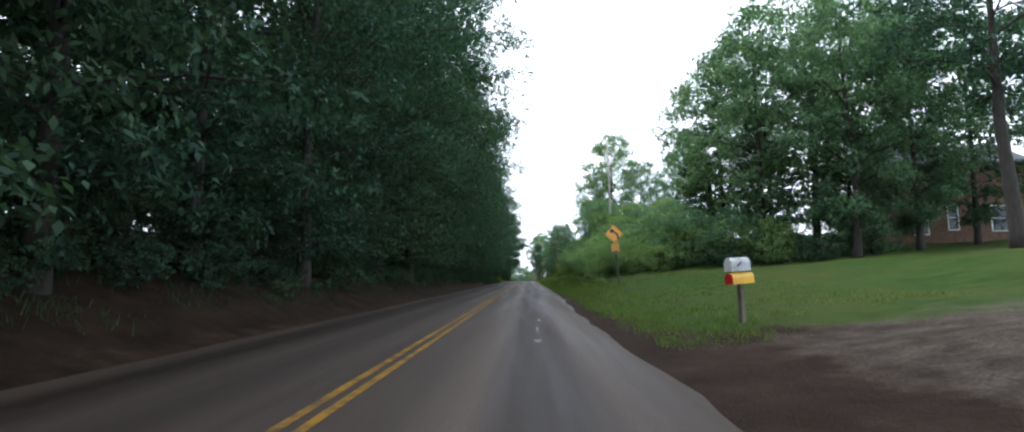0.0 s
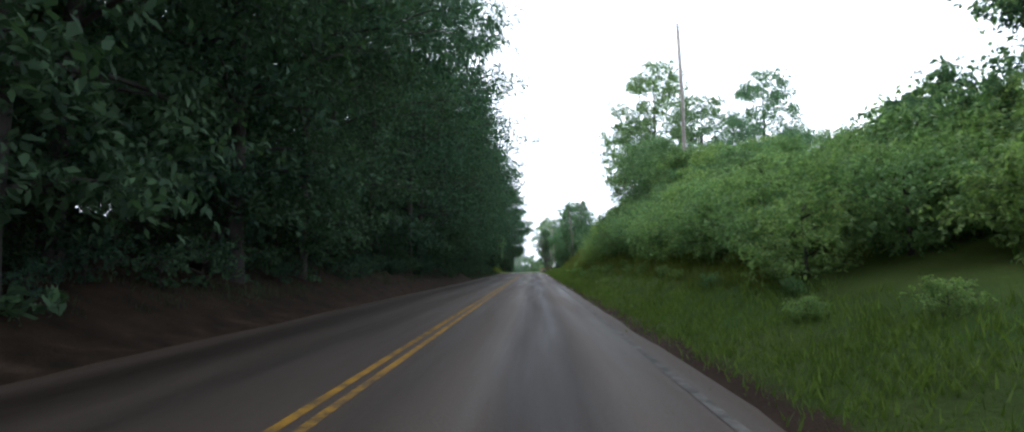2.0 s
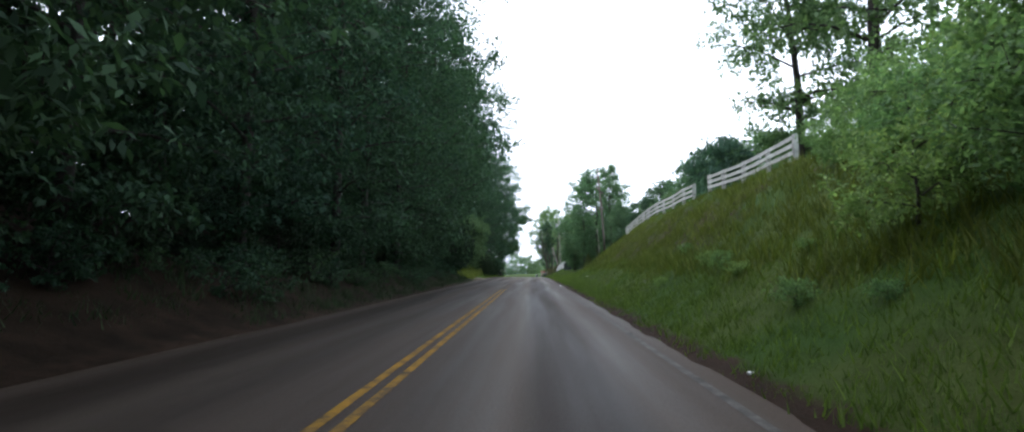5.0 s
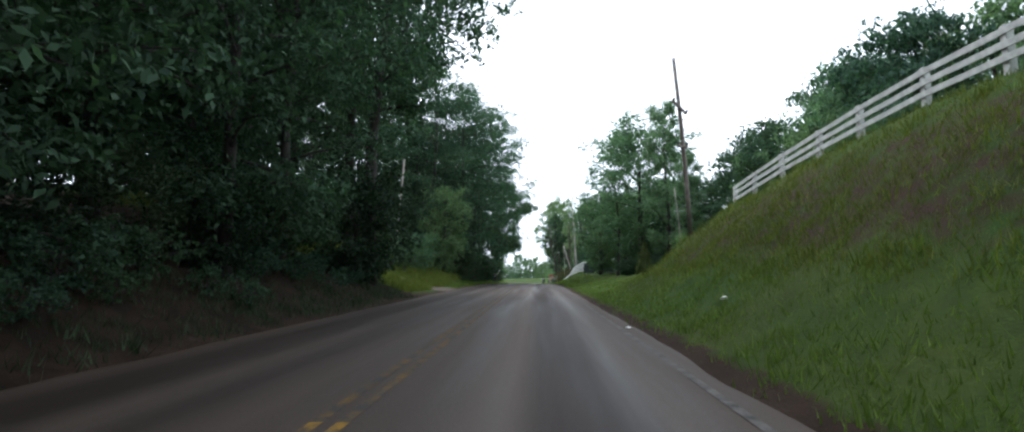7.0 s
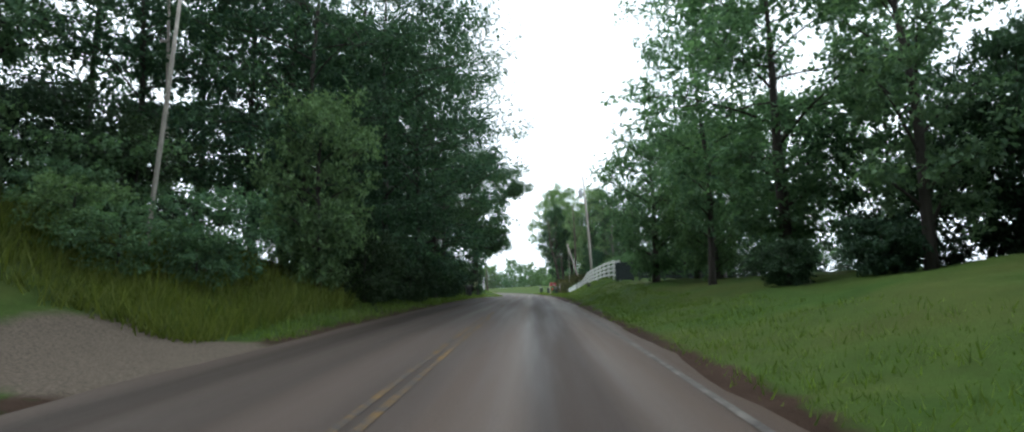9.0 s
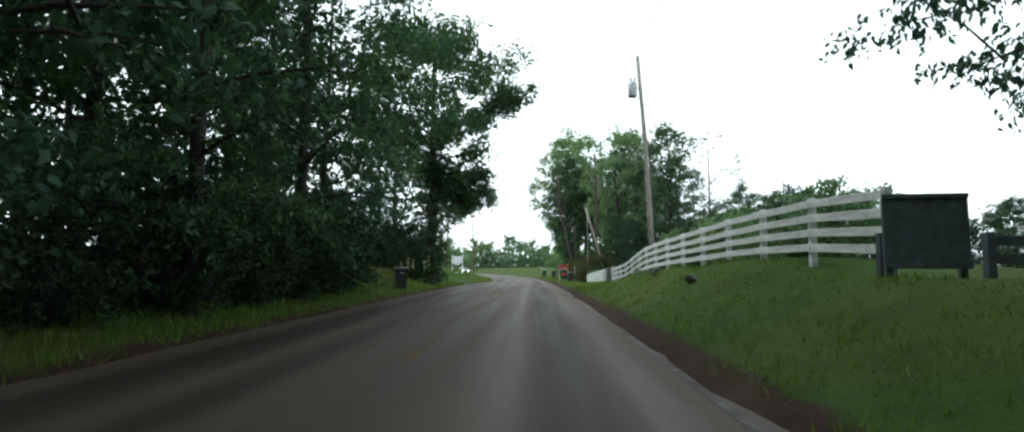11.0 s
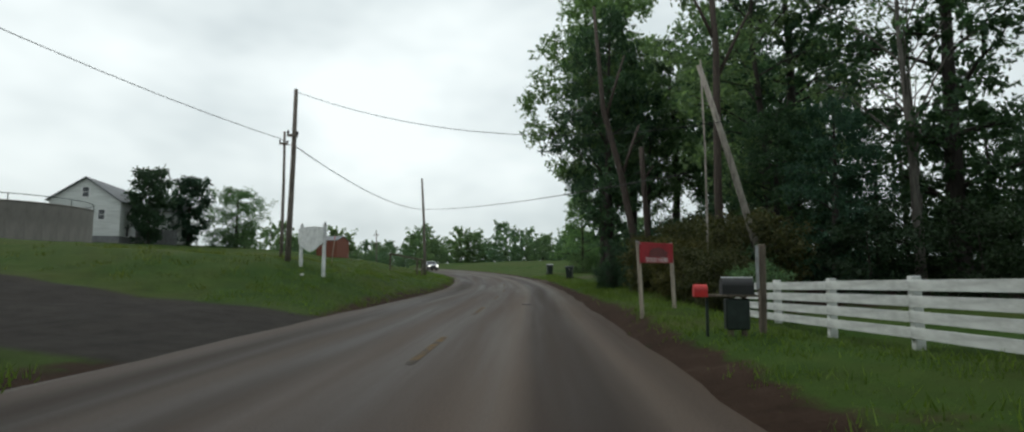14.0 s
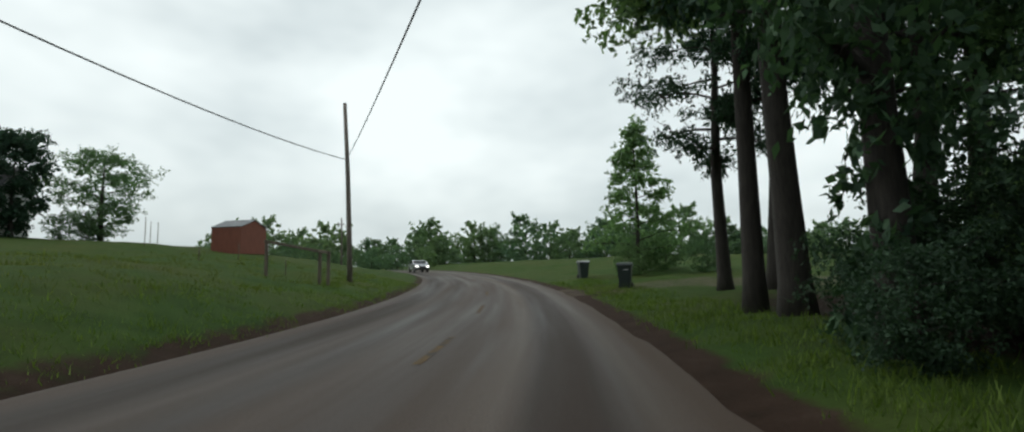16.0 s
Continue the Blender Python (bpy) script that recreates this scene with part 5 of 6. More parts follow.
part("bracket", Shape().box((0.5, 0.05, 0.06), (-0.6, 0, 9.0), (0, 0, 0), 0.008), STEEL, tp)
utility_pole((7.5, 220.5, gz(7.5, 220.5)), (5.25, 219.9, rz(220, 7.75)), 0.12, POLE_GREY, "steeply leaning old wooden pole behind the fence", "leaning_pole")
utility_pole((5.5, 220.4, gz(5.5, 220.4)), (5.45, 220.4, rz(220.4, 8.1)), 0.04, POLE_GREY, "thin pale pole beside the grove", "thin_pole")
utility_pole((-9.7, 224.4, gz(-9.7, 224.4)), (-9.6, 224.4, rz(224.4, 8.5)), 0.115, POLE_WOOD, "wooden utility pole on the lawn", arms=((0.72, 0.42, 0, 8),))
utility_pole((-12.55, 230.4, gz(-12.55, 230.4)), (-12.6, 230.4, rz(230.4, 8.2)), 0.085, POLE_WOOD, "thin wooden utility pole on the lawn", arms=((0.9, 0.42, 0, 8),))
utility_pole((-9.55, 253.7, gz(-9.55, 253.7)), (-9.98, 253.7, rz(253.7, 9.15)), 0.13, POLE_WOOD, "wooden utility pole beside the bend")
utility_pole((-23.6, 290.0, gz(-23.6, 290)), (-23.7, 290.0, rz(290, 6.3)), 0.1, POLE_WOOD, "distant wooden utility pole", arms=((0.85, 0.7, 0, 0),))
mp = thing("marker_pole", (-10.97, 233.2, gz(-10.97, 233.2)), "thin pale leaning marker pole with a red top on the lawn", "pole")
mz = rz(233.2, 3.05) - gz(-10.97, 233.2)
part("pole", Shape().tube([(0, 0, -0.2), (0.08, 0, mz * 0.5), (0.145, 0, mz * 0.86)], [0.022, 0.021, 0.02], 8), PALE_POST, mp)
part("tip", Shape().tube([(0.145, 0, mz * 0.86), (0.165, 0, mz)], 0.023, 8), RED_BRIGHT, mp, "red tip")


def wire(a, b, sag, r=0.016, label="black overhead utility wire"):
    a, b = Vector(a), Vector(b)
    mid = (a + b) / 2
    pts = [a.lerp(b, t) - Vector((0, 0, sag * 4 * t * (1 - t))) - mid for t in [k / 16 for k in range(17)]]
    ob = new("overhead_wire", Shape().tube(pts, r, 5).mesh("overhead_wire", CABLE))
    ob.location = mid
    return tagged(ob, label, "wire", "overhead wires")


A_MID, B_TOP, C_MID = (-9.6, 224.3, rz(224.4, 6.2)), (-12.55, 230.3, rz(230.4, 7.75)), (-9.8, 253.6, rz(253.7, 6.35))
wire((-26, 196, rz(196, 15.2)), B_TOP, 1.5)
wire(B_TOP, A_MID, 0.1)
wire(A_MID, C_MID, 0.6, 0.02)
wire(C_MID, (4.62, 219.2, rz(219.2, 4.15)), 0.3)
wire((-9.6, 224.4, rz(224.4, 8.4)), (5.9, 219.9, rz(219.6, 5.9)), 1.0, 0.012)
wire((5.2, 188.0, rz(188, 11.6)), (5.6, 158, rz(158, 17.5)), 0.6, 0.012)


marker = thing("marker_stake", (5.27, 228.2, gz(5.27, 228.2)), "thin white marker stake with a red top in the verge", "stake")
part("stake", Shape().tube([(0, 0, -0.15), (0, 0, 0.5), (0.01, 0, 0.92)], 0.016, 8), WHITE, marker)
part("cap", Shape().tube([(0.01, 0, 0.92), (0.01, 0, 1.02)], 0.022, 8), RED_BRIGHT, marker)


# ---- signs ----
def lettering(text, size):
    """Raised white letters as a mesh, centred."""
    font = bpy.data.curves.new("lettering", "FONT")
    font.body, font.size, font.extrude, font.align_x, font.align_y = text, size, 0.002, "CENTER", "CENTER"
    holder = new("lettering", font)
    bpy.context.view_layer.update()
    me = bpy.data.meshes.new_from_object(holder.evaluated_get(bpy.context.evaluated_depsgraph_get()))
    bpy.data.objects.remove(holder)
    me.materials.clear()
    me.materials.append(WHITE)
    return new("lettering", me)


def curve_sign():
    x, y = 5.02, 31.9
    ob = thing("curve_warning_sign", (x, y, gz(x, y)), "yellow diamond curve sign with speed plaque on a steel post", "road sign")
    base = gz(x, y) - rz(y, 0)
    top = 4.05 - base
    part("post", Shape().box((0.06, 0.035, top + 0.3), (0, 0.05, top / 2 - 0.15), (0, 0, 0), 0.006), STEEL_DARK, ob, "dark green steel post")
    mid = 3.46 - base
    h = 0.485
    k = 0.05
    outline = [(0, -h), (k, -h + k * 0.6), (h - k * 0.6, -k), (h, 0), (h - k * 0.6, k), (k, h - k * 0.6), (0, h), (-k, h - k * 0.6), (-h + k * 0.6, k), (-h, 0), (-h + k * 0.6, -k), (-k, -h + k * 0.6)]
    face = part("sign_face", Shape().plate(outline, 0.012, pose(0, 0, mid)), YELLOW_SIGN, ob, "yellow diamond plate")
    rim = Shape()
    for a in range(4):
        rim.box((0.63, 0.005, 0.013), (0, -0.009, 0.318), (0, 0, 0), 0)
        bmesh.ops.rotate(rim.bm, cent=(0, 0, 0), matrix=Matrix.Rotation(math.pi / 2, 3, "Y"), verts=rim.bm.verts)
    bmesh.ops.rotate(rim.bm, cent=(0, 0, 0), matrix=Matrix.Rotation(math.pi / 4, 3, "Y"), verts=rim.bm.verts)
    bmesh.ops.translate(rim.bm, vec=(0, 0, mid), verts=rim.bm.verts)
    part("border", rim, BLACK, face)
    arrow = Shape()
    m = pose(0, -0.010, mid)
    shaft = [(0.17, -0.33), (0.27, -0.33), (0.27, -0.12), (0.22, 0.0), (0.10, 0.10), (-0.03, 0.19), (-0.09, 0.11), (0.04, 0.02), (0.13, -0.05), (0.17, -0.14)]
    arrow.plate([(0.9 * u, 0.9 * v) for u, v in shaft], 0.006, m)
    arrow.plate([(-0.235, 0.235), (-0.153, 0.018), (-0.081, 0.081), (-0.018, 0.171), (0.045, 0.252)], 0.0064, m)
    part("arrow", arrow, BLACK, face, "black arrow that bends to the left")
    pm = 2.71 - base
    plaque = part("speed_plaque", Shape().box((0.41, 0.012, 0.46), (0, 0, pm), (0, 0, 0), 0.005), YELLOW_SIGN, ob, "yellow plaque that reads 35")
    for dz in (-0.21, 0.21):
        part("border", Shape().box((0.38, 0.005, 0.012), (0, -0.009, pm + dz), (0, 0, 0), 0), BLACK, plaque)
    for dx in (-0.185, 0.185):
        part("border", Shape().box((0.012, 0.005, 0.408), (dx, -0.009, pm), (0, 0, 0), 0), BLACK, plaque)
    font = bpy.data.curves.new("number", "FONT")
    font.body, font.size, font.extrude, font.align_x, font.align_y = "35", 0.31, 0.003, "CENTER", "CENTER"
    holder = new("number", font)
    bpy.context.view_layer.update()
    me = bpy.data.meshes.new_from_object(holder.evaluated_get(bpy.context.evaluated_depsgraph_get()))
    bpy.data.objects.remove(holder)
    me.materials.clear()
    me.materials.append(BLACK)
    number = part("number", me, BLACK, plaque)
    number.matrix_basis = pose(0, -0.011, pm + 0.05, 90, 0, 0)
    part("lettering", Shape().box((0.26, 0.005, 0.045), (0, -0.009, pm - 0.165), (0, 0, 0), 0), BLACK, plaque)
    ob.matrix_basis = pose(x, y, gz(x, y), 0, -4.6, 4)
    return ob


curve_sign()


def red_sign():
    a, b = Vector((2.32, 214.62, 0)), Vector((3.19, 215.26, 0))
    c = (a + b) / 2
    turn = math.degrees(math.atan2(b.y - a.y, b.x - a.x))
    z = gz(c.x, c.y)
    ob = thing("red_notice_sign", (c.x, c.y, z), "faded red sign board on two pale wooden posts", "sign", turn=turn)
    w = (b - a).length
    up = rz(215, 1.86) - z
    for s in (-1, 1):
        part("post", Shape().box((0.075, 0.075, up + 0.3), (s * w / 2 + 0.06, 0.06, up / 2 - 0.14), (0, -3.6, 0), 0.01), PALE_POST, ob)
    panel = part("panel", Shape().box((w + 0.02, 0.022, 0.46), (0, 0, up - 0.24), (0, 0, 0), 0.006), RED, ob)
    part("picture", Shape().plate([(-0.28, -0.10), (0.30, -0.10), (0.33, 0.02), (0.2, 0.08), (0.05, 0.13), (-0.14, 0.1), (-0.26, 0.04)], 0.006, pose(0.02, -0.013, up - 0.24)), DARK_RED, panel)
    words = lettering("SOLD HERE", 0.145)
    words.matrix_basis = pose(0, -0.014, up - 0.405, 90, 0, 0)
    words.parent = panel
    part("bracket", Shape().box((0.16, 0.03, 0.03), (-w / 2 - 0.05, 0.0, up - 0.02), (0, 25, 0), 0.005), STEEL, ob)
    return ob


red_sign()


def white_sign():
    a, b = Vector((-9.05, 223.85, 0)), Vector((-7.75, 222.9, 0))
    c = (a + b) / 2
    z = gz(c.x, c.y)
    turn = math.degrees(math.atan2(b.y - a.y, b.x - a.x))
    ob = thing("white_sign", (c.x, c.y, z), "blank white shield-shaped sign board on two white posts", "sign", turn=turn)
    w = (b - a).length
    up = rz(223.4, 2.85) - z
    for s in (-1, 1):
        part("post", Shape().box((0.11, 0.11, up + 0.35), (s * (w / 2 - 0.06), 0.08, up / 2 - 0.12), (0, 0, 0), 0.012), WHITE, ob)
        part("finial", Shape().tube([(s * (w / 2 - 0.06), 0.08, up + 0.05), (s * (w / 2 - 0.06), 0.08, up + 0.12), (s * (w / 2 - 0.06), 0.08, up + 0.17)], [0.06, 0.05, 0.01], 8), WHITE, ob)
    outline = [(-w / 2, up - 0.06), (-w / 2, up - 0.62), (-w / 2 + 0.2, up - 0.72), (-0.25, up - 0.9), (0, up - 0.96), (0.25, up - 0.9), (w / 2 - 0.2, up - 0.72), (w / 2, up - 0.62), (w / 2, up - 0.06), (0.3, up), (-0.3, up)]
    part("panel", Shape().plate(outline[::-1], 0.04, Matrix()), WHITE, ob)
    return ob


white_sign()


# ---- letter boxes and bins ----
def rounded_box(length, width, height, axis="x"):
    """A letter box with a round top, its length along x."""
    outline = [(-width / 2, 0), (width / 2, 0), (width / 2, height * 0.55)] + [(width / 2 * math.cos(a), height * 0.55 + height * 0.45 * math.sin(a)) for a in [math.pi * k / 8 for k in range(1, 8)]] + [(-width / 2, height * 0.55)]
    return Shape().prism(outline, length, pose(0, 0, 0, 0, 0, 90))


def mailbox_near():
    x, y = 4.36, 12.15
    z = gz(x, y)
    ob = thing("mailbox", (x, y, z), "grey mailbox with a yellow newspaper tube on a wooden post", "mailbox", turn=28)
    up = rz(y, 1.28) - z
    part("post", Shape().box((0.10, 0.10, up + 0.06), (0.04, 0, up / 2 - 0.2), (1, -2, 0), 0.012), POST_WOOD, ob)
    box = part("box", rounded_box(0.5, 0.2, 0.27), GREY_METAL, ob, "dented pale grey metal box")
    box.matrix_basis = pose(0, 0, up, 0, -4, 0)
    part("door", Shape().plate([(-0.1, 0), (0.1, 0), (0.1, 0.16), (0.07, 0.24), (0, 0.27), (-0.07, 0.24), (-0.1, 0.16)], 0.012, pose(-0.257, 0, 0, 0, 0, 90)), WHITE, box)
    part("flag", Shape().box((0.03, 0.012, 0.14), (-0.06, -0.108, 0.14), (0, 55, 0), 0), DARK_RED, box)
    tube = part("newspaper_tube", rounded_box(0.58, 0.2, 0.22), YELLOW_BOX, ob, "yellow plastic newspaper tube")
    tube.matrix_basis = pose(0.02, -0.02, up - 0.25, 0, -4, 0)
    part("front", Shape().plate([(-0.1, 0), (0.1, 0), (0.1, 0.12), (0.07, 0.19), (0, 0.22), (-0.07, 0.19), (-0.1, 0.12)], 0.012, pose(-0.298, 0, 0, 0, 0, 90)), RED_BRIGHT, tube)
    return ob


mailbox_near()


def mailbox_far():
    x, y = 2.9, 210.8
    z = gz(x, y)
    ob = thing("mailbox", (x, y, z), "black mailbox with a red newspaper box on dark posts", "mailbox", turn=-4)
    ob.scale = (0.85, 0.85, 0.95)
    for dx in (0.12, 0.36):
        part("post", Shape().box((0.09, 0.09, 0.9), (dx, 0, 0.21), (0, 0, 0), 0.01), POST_WOOD, ob)
    part("shelf", Shape().box((0.95, 0.24, 0.035), (0.12, 0, 0.66), (0, 0, 0), 0.006), POST_WOOD, ob)
    box = part("box", rounded_box(0.55, 0.22, 0.27), BLACK_PLASTIC, ob)
    box.location = (0.25, 0, 0.68)
    part("ridge", Shape().box((0.56, 0.05, 0.02), (0, 0, 0.275), (0, 0, 0), 0.004), WHITE, box, "pale lid edge")
    part("door", Shape().plate([(-0.11, 0), (0.11, 0), (0.11, 0.15), (0.07, 0.23), (0, 0.27), (-0.07, 0.23), (-0.11, 0.15)], 0.012, pose(-0.282, 0, 0, 0, 0, 90)), BLACK, box)
    red = part("newspaper_box", rounded_box(0.24, 0.18, 0.2), RED_BRIGHT, ob, "red plastic newspaper box")
    red.location = (-0.42, -0.05, 0.64)
    part("panel", Shape().box((0.42, 0.2, 0.5), (0.24, 0.02, 0.36), (0, 0, 0), 0.02), STEEL_DARK, ob, "dark weathered box below the shelf")
    part("side_post", Shape().box((0.05, 0.05, 0.75), (-0.28, 0.05, 0.26), (0, 0, 0), 0.006), STEEL_DARK, ob)
    tall = thing("gate_marker_post", (3.62, 211.1, gz(3.62, 211.1)), "tall dark square wooden post beside the mailbox", "post")
    part("post", Shape().box((0.1, 0.1, 1.6), (0, 0, 0.62), (0, 1, 5), 0.012), POST_WOOD, tall)
    part("reflector", Shape().box((0.05, 0.02, 0.7), (-0.08, -0.04, 1.05), (0, 0, 0), 0.004), STEEL, tall)
    return ob


mailbox_far()


def wheelie_bin(x, y, turn, mat, lid_mat, label, mark=False, scale=1.0):
    ob = thing("wheelie_bin", (x, y, gz(x, y)), label, "bin", "wheelie bins", turn=turn)
    ob.scale = (scale, scale, scale)
    bm = bmesh.new()
    lo = [bm.verts.new((sx * 0.22, sy * 0.25, 0.04)) for sx, sy in ((-1, -1), (1, -1), (1, 1), (-1, 1))]
    hi = [bm.verts.new((sx * 0.29, sy * 0.34, 0.96)) for sx, sy in ((-1, -1), (1, -1), (1, 1), (-1, 1))]
    bm.faces.new(lo[::-1]), bm.faces.new(hi)
    for k in range(4):
        bm.faces.new((lo[k], lo[(k + 1) % 4], hi[(k + 1) % 4], hi[k]))
    bmesh.ops.bevel(bm, geom=bm.edges[:], offset=0.03, segments=2, affect="EDGES")
    s = Shape()
    s.bm.free()
    s.bm = bm
    part("body", s, mat, ob)
    part("rim", Shape().box((0.66, 0.76, 0.05), (0, 0, 0.95), (0, 0, 0), 0.012), mat, ob)
    lid = Shape().plate([(-0.36, 0.975), (0.36, 0.975), (0.33, 1.03), (0.15, 1.07), (-0.15, 1.07), (-0.33, 1.03)], 0.62, pose(0, 0, 0, 0, 0, 90))
    part("lid", lid, lid_mat, ob)
    part("handle", Shape().tube([(-0.22, 0.40, 1.0), (0.22, 0.40, 1.0)], 0.018, 8), mat, ob)
    for sx in (-1, 1):
        part("wheel", Shape().tube([(sx * 0.24, 0.27, 0.12), (sx * 0.30, 0.27, 0.12)], 0.12, 14), RUBBER, ob)
    if mark:
        part("label", Shape().box((0.2, 0.008, 0.07), (0.05, -0.318, 0.8), (-5.6, 0, 0), 0), WHITE, ob, "small white stick-on label")
    return ob


wheelie_bin(-6.25, 186.9, 20, BLACK_PLASTIC, BLACK_PLASTIC, "black wheeled bin with a white label on the verge", True)
wheelie_bin(3.15, 252.6, -12, BIN_PLASTIC, BIN_PLASTIC, "dark green wheeled bin beside the gravel drive", True, 1.05)
wheelie_bin(1.75, 262.5, 15, BIN_PLASTIC, GREY_METAL, "dark wheeled bin with a grey lid on the verge", False, 1.0)


# ---- rocks, plumes, litter ----
def rock(x, y, s, seed):
    bm = bmesh.new()
    bmesh.ops.create_icosphere(bm, subdivisions=2, radius=1)
    r = random.Random(seed)
    for v in bm.verts:
        v.co *= 0.8 + 0.35 * noise.noise(v.co * 1.3 + Vector((seed, 0, 0)))
        v.co.z = v.co.z * 0.8
    me = bpy.data.meshes.new("rock")
    bm.to_mesh(me)
    bm.free()
    me.materials.append(STONE)
    ob = new("rock", me)
    ob.matrix_basis = Matrix.Translation((x, y, gz(x, y) + s * 0.35)) @ Matrix.Rotation(seed, 4, "Z") @ Matrix.Diagonal((s, s * 0.8, s, 1))
    return tagged(ob, "dark rough stone on the grass slope", "stone", "stones on the slope")


rock(4.2, 175.2, 0.25, 2)
rock(4.7, 182.5, 0.26, 5)


def plume(x, y, s, seed):
    r = random.Random(seed)
    ob = thing("plume_grass", (x, y, gz(x, y)), "pale feathery flower plumes in the long grass", "plant", "pale plumes")
    stems, heads, spreads = Shape(), [], []
    for k in range(3):
        a = r.uniform(0, 6.28)
        d = Vector((math.cos(a), math.sin(a), 0)) * r.uniform(0.05, 0.28) * s
        top = d + Vector((0, 0, r.uniform(0.75, 1.15) * s))
        stems.tube([(0, 0, -0.05), d * 0.4 + Vector((0, 0, 0.45 * s)), top], [0.012, 0.009, 0.005], 5, False)
        heads += [top - Vector((0, 0, 0.09 * j * s)) for j in range(4)]
        spreads += [0.03 * s, 0.05 * s, 0.055 * s, 0.045 * s]
    part("stems", stems, GRASS_DRY, ob)
    part("plumes", leaf_mesh("plumes", heads, np.array(spreads), 20, 0.05, PLUME, seed), None, ob, "creamy white flower heads")


plume(-6.95, 191.3, 1.5, 3)
plume(-6.25, 192.6, 1.55, 4)
plume(-8.6, 179.5, 1.3, 5)
for x, y, s in ((1.95, 114.45, 0.09), (3.75, 113.55, 0.11), (2.2, 60.0, 0.05), (-8.3, 222.4, 0.12), (2.35, 79.5, 0.06)):
    bm = bmesh.new()
    bmesh.ops.create_icosphere(bm, subdivisions=1, radius=s)
    for v in bm.verts:
        v.co = v.co * (0.7 + 0.6 * noise.noise(v.co * 14 + Vector((x, y, 0))))
        v.co.z *= 0.55
    me = bpy.data.meshes.new("litter")
    bm.to_mesh(me)
    bm.free()
    me.materials.append(LITTER)
    ob = new("litter", me)
    ob.location = (x, y, gz(x, y) + s * 0.35)
    tagged(ob, "crumpled white litter on the verge", "litter", "litter on the verges")
cover = thing("manhole_cover", (-0.27, 222.2, rz(222.2, 0.034)), "round dark iron cover in the road", "manhole cover")
part("cover", Shape().tube([(0, 0, -0.02), (0, 0, 0.008)], 0.15, 20), RUBBER, cover)
part("ring", Shape().tube([(0, 0, -0.02), (0, 0, 0.003)], 0.17, 20), RUBBER, cover)


# ---- shed, rail, house ----
def shed():
    x, y = -22.3, 266.6
    z = gz(x, y) - 0.05
    ob = thing("garden_shed", (x, y, z), "red-brown wooden shed with a grey gable roof", "shed", turn=-14)
    w, d, h, ridge = 2.5, 2.4, 1.85, 2.35
    k = 0
    for i in range(17):
        bx = -w / 2 + (i + 0.5) * w / 17
        part("board", Shape().box((w / 17 - 0.008, 0.03, h), (bx, -d / 2, h / 2), (0, 0, 0), 0.004), SHED_RED, ob)
    part("wall", Shape().box((w, 0.03, h), (0, d / 2, h / 2), (0, 0, 0), 0), SHED_RED, ob)
    gable = [(-d / 2, 0), (d / 2, 0), (d / 2, h), (0, ridge), (-d / 2, h)]
    for s in (-1, 1):
        part("gable", Shape().plate(gable, 0.04, pose(s * w / 2, 0, 0, 0, 0, 90)), SHED_RED, ob)
        part("roof_slope", Shape().box((w + 0.2, 1.42, 0.05), (0, s * d / 4 * 1.02, (h + ridge) / 2 + 0.03), (-s * 22.6, 0, 0), 0.008), ROOF_GREY, ob)
        part("corner_trim", Shape().box((0.09, 0.05, h), (s * w / 2, -d / 2 - 0.01, h / 2), (0, 0, 0), 0.005), SHED_RED, ob)
    return ob


shed()


def rail_frame():
    ob = thing("wooden_rail", (-11.3, 250, gz(-11.3, 250)), "dark wooden post-and-rail frame on the lawn", "rail")
    o = Vector((-11.3, 250, gz(-11.3, 250)))
    tops = []
    for x, y, h in ((-11.8, 250, 2.41), (-9.6, 250.2, 1.98), (-9.15, 250, 1.92)):
        z = gz(x, y)
        t = rz(y, h)
        part("post", Shape().box((0.12, 0.12, t - z + 0.2), (x - o.x, y - o.y, (t + z - 0.2) / 2 - o.z), (0, 0, 0), 0.012), POST_WOOD, ob)
        tops.append(Vector((x, y, t)) - o)
    for a, b in ((tops[0], tops[1]), (tops[1], tops[2])):
        d = b - a
        r = part("rail", Shape().box((d.length + 0.1, 0.1, 0.12), (0, 0, 0), (0, 0, 0), 0.012), POST_WOOD, ob)
        r.matrix_basis = pose(*((a + b) / 2 + Vector((0, -0.1, -0.06))), 0, -math.degrees(math.asin(d.z / d.length)), math.degrees(math.atan2(d.y, d.x)))
    return ob


rail_frame()
for i, (x, y, h) in enumerate(((-17.5, 258, 0.9), (-16, 252, 0.6), (-26, 262, 1.9), (-28, 266, 1.6), (-30, 268, 1.7), (-12.2, 252.6, 0.7))):
    f = thing("garden_stake", (x, y, gz(x, y)), "thin dark stake standing in the lawn", "stake", "stakes in the lawn")
    part("stake", Shape().tube([(0, 0, -0.2), (0.01, 0, h * 0.5), (0.0, 0.01, h)], [0.025, 0.025, 0.022], 6), POST_WOOD, f)


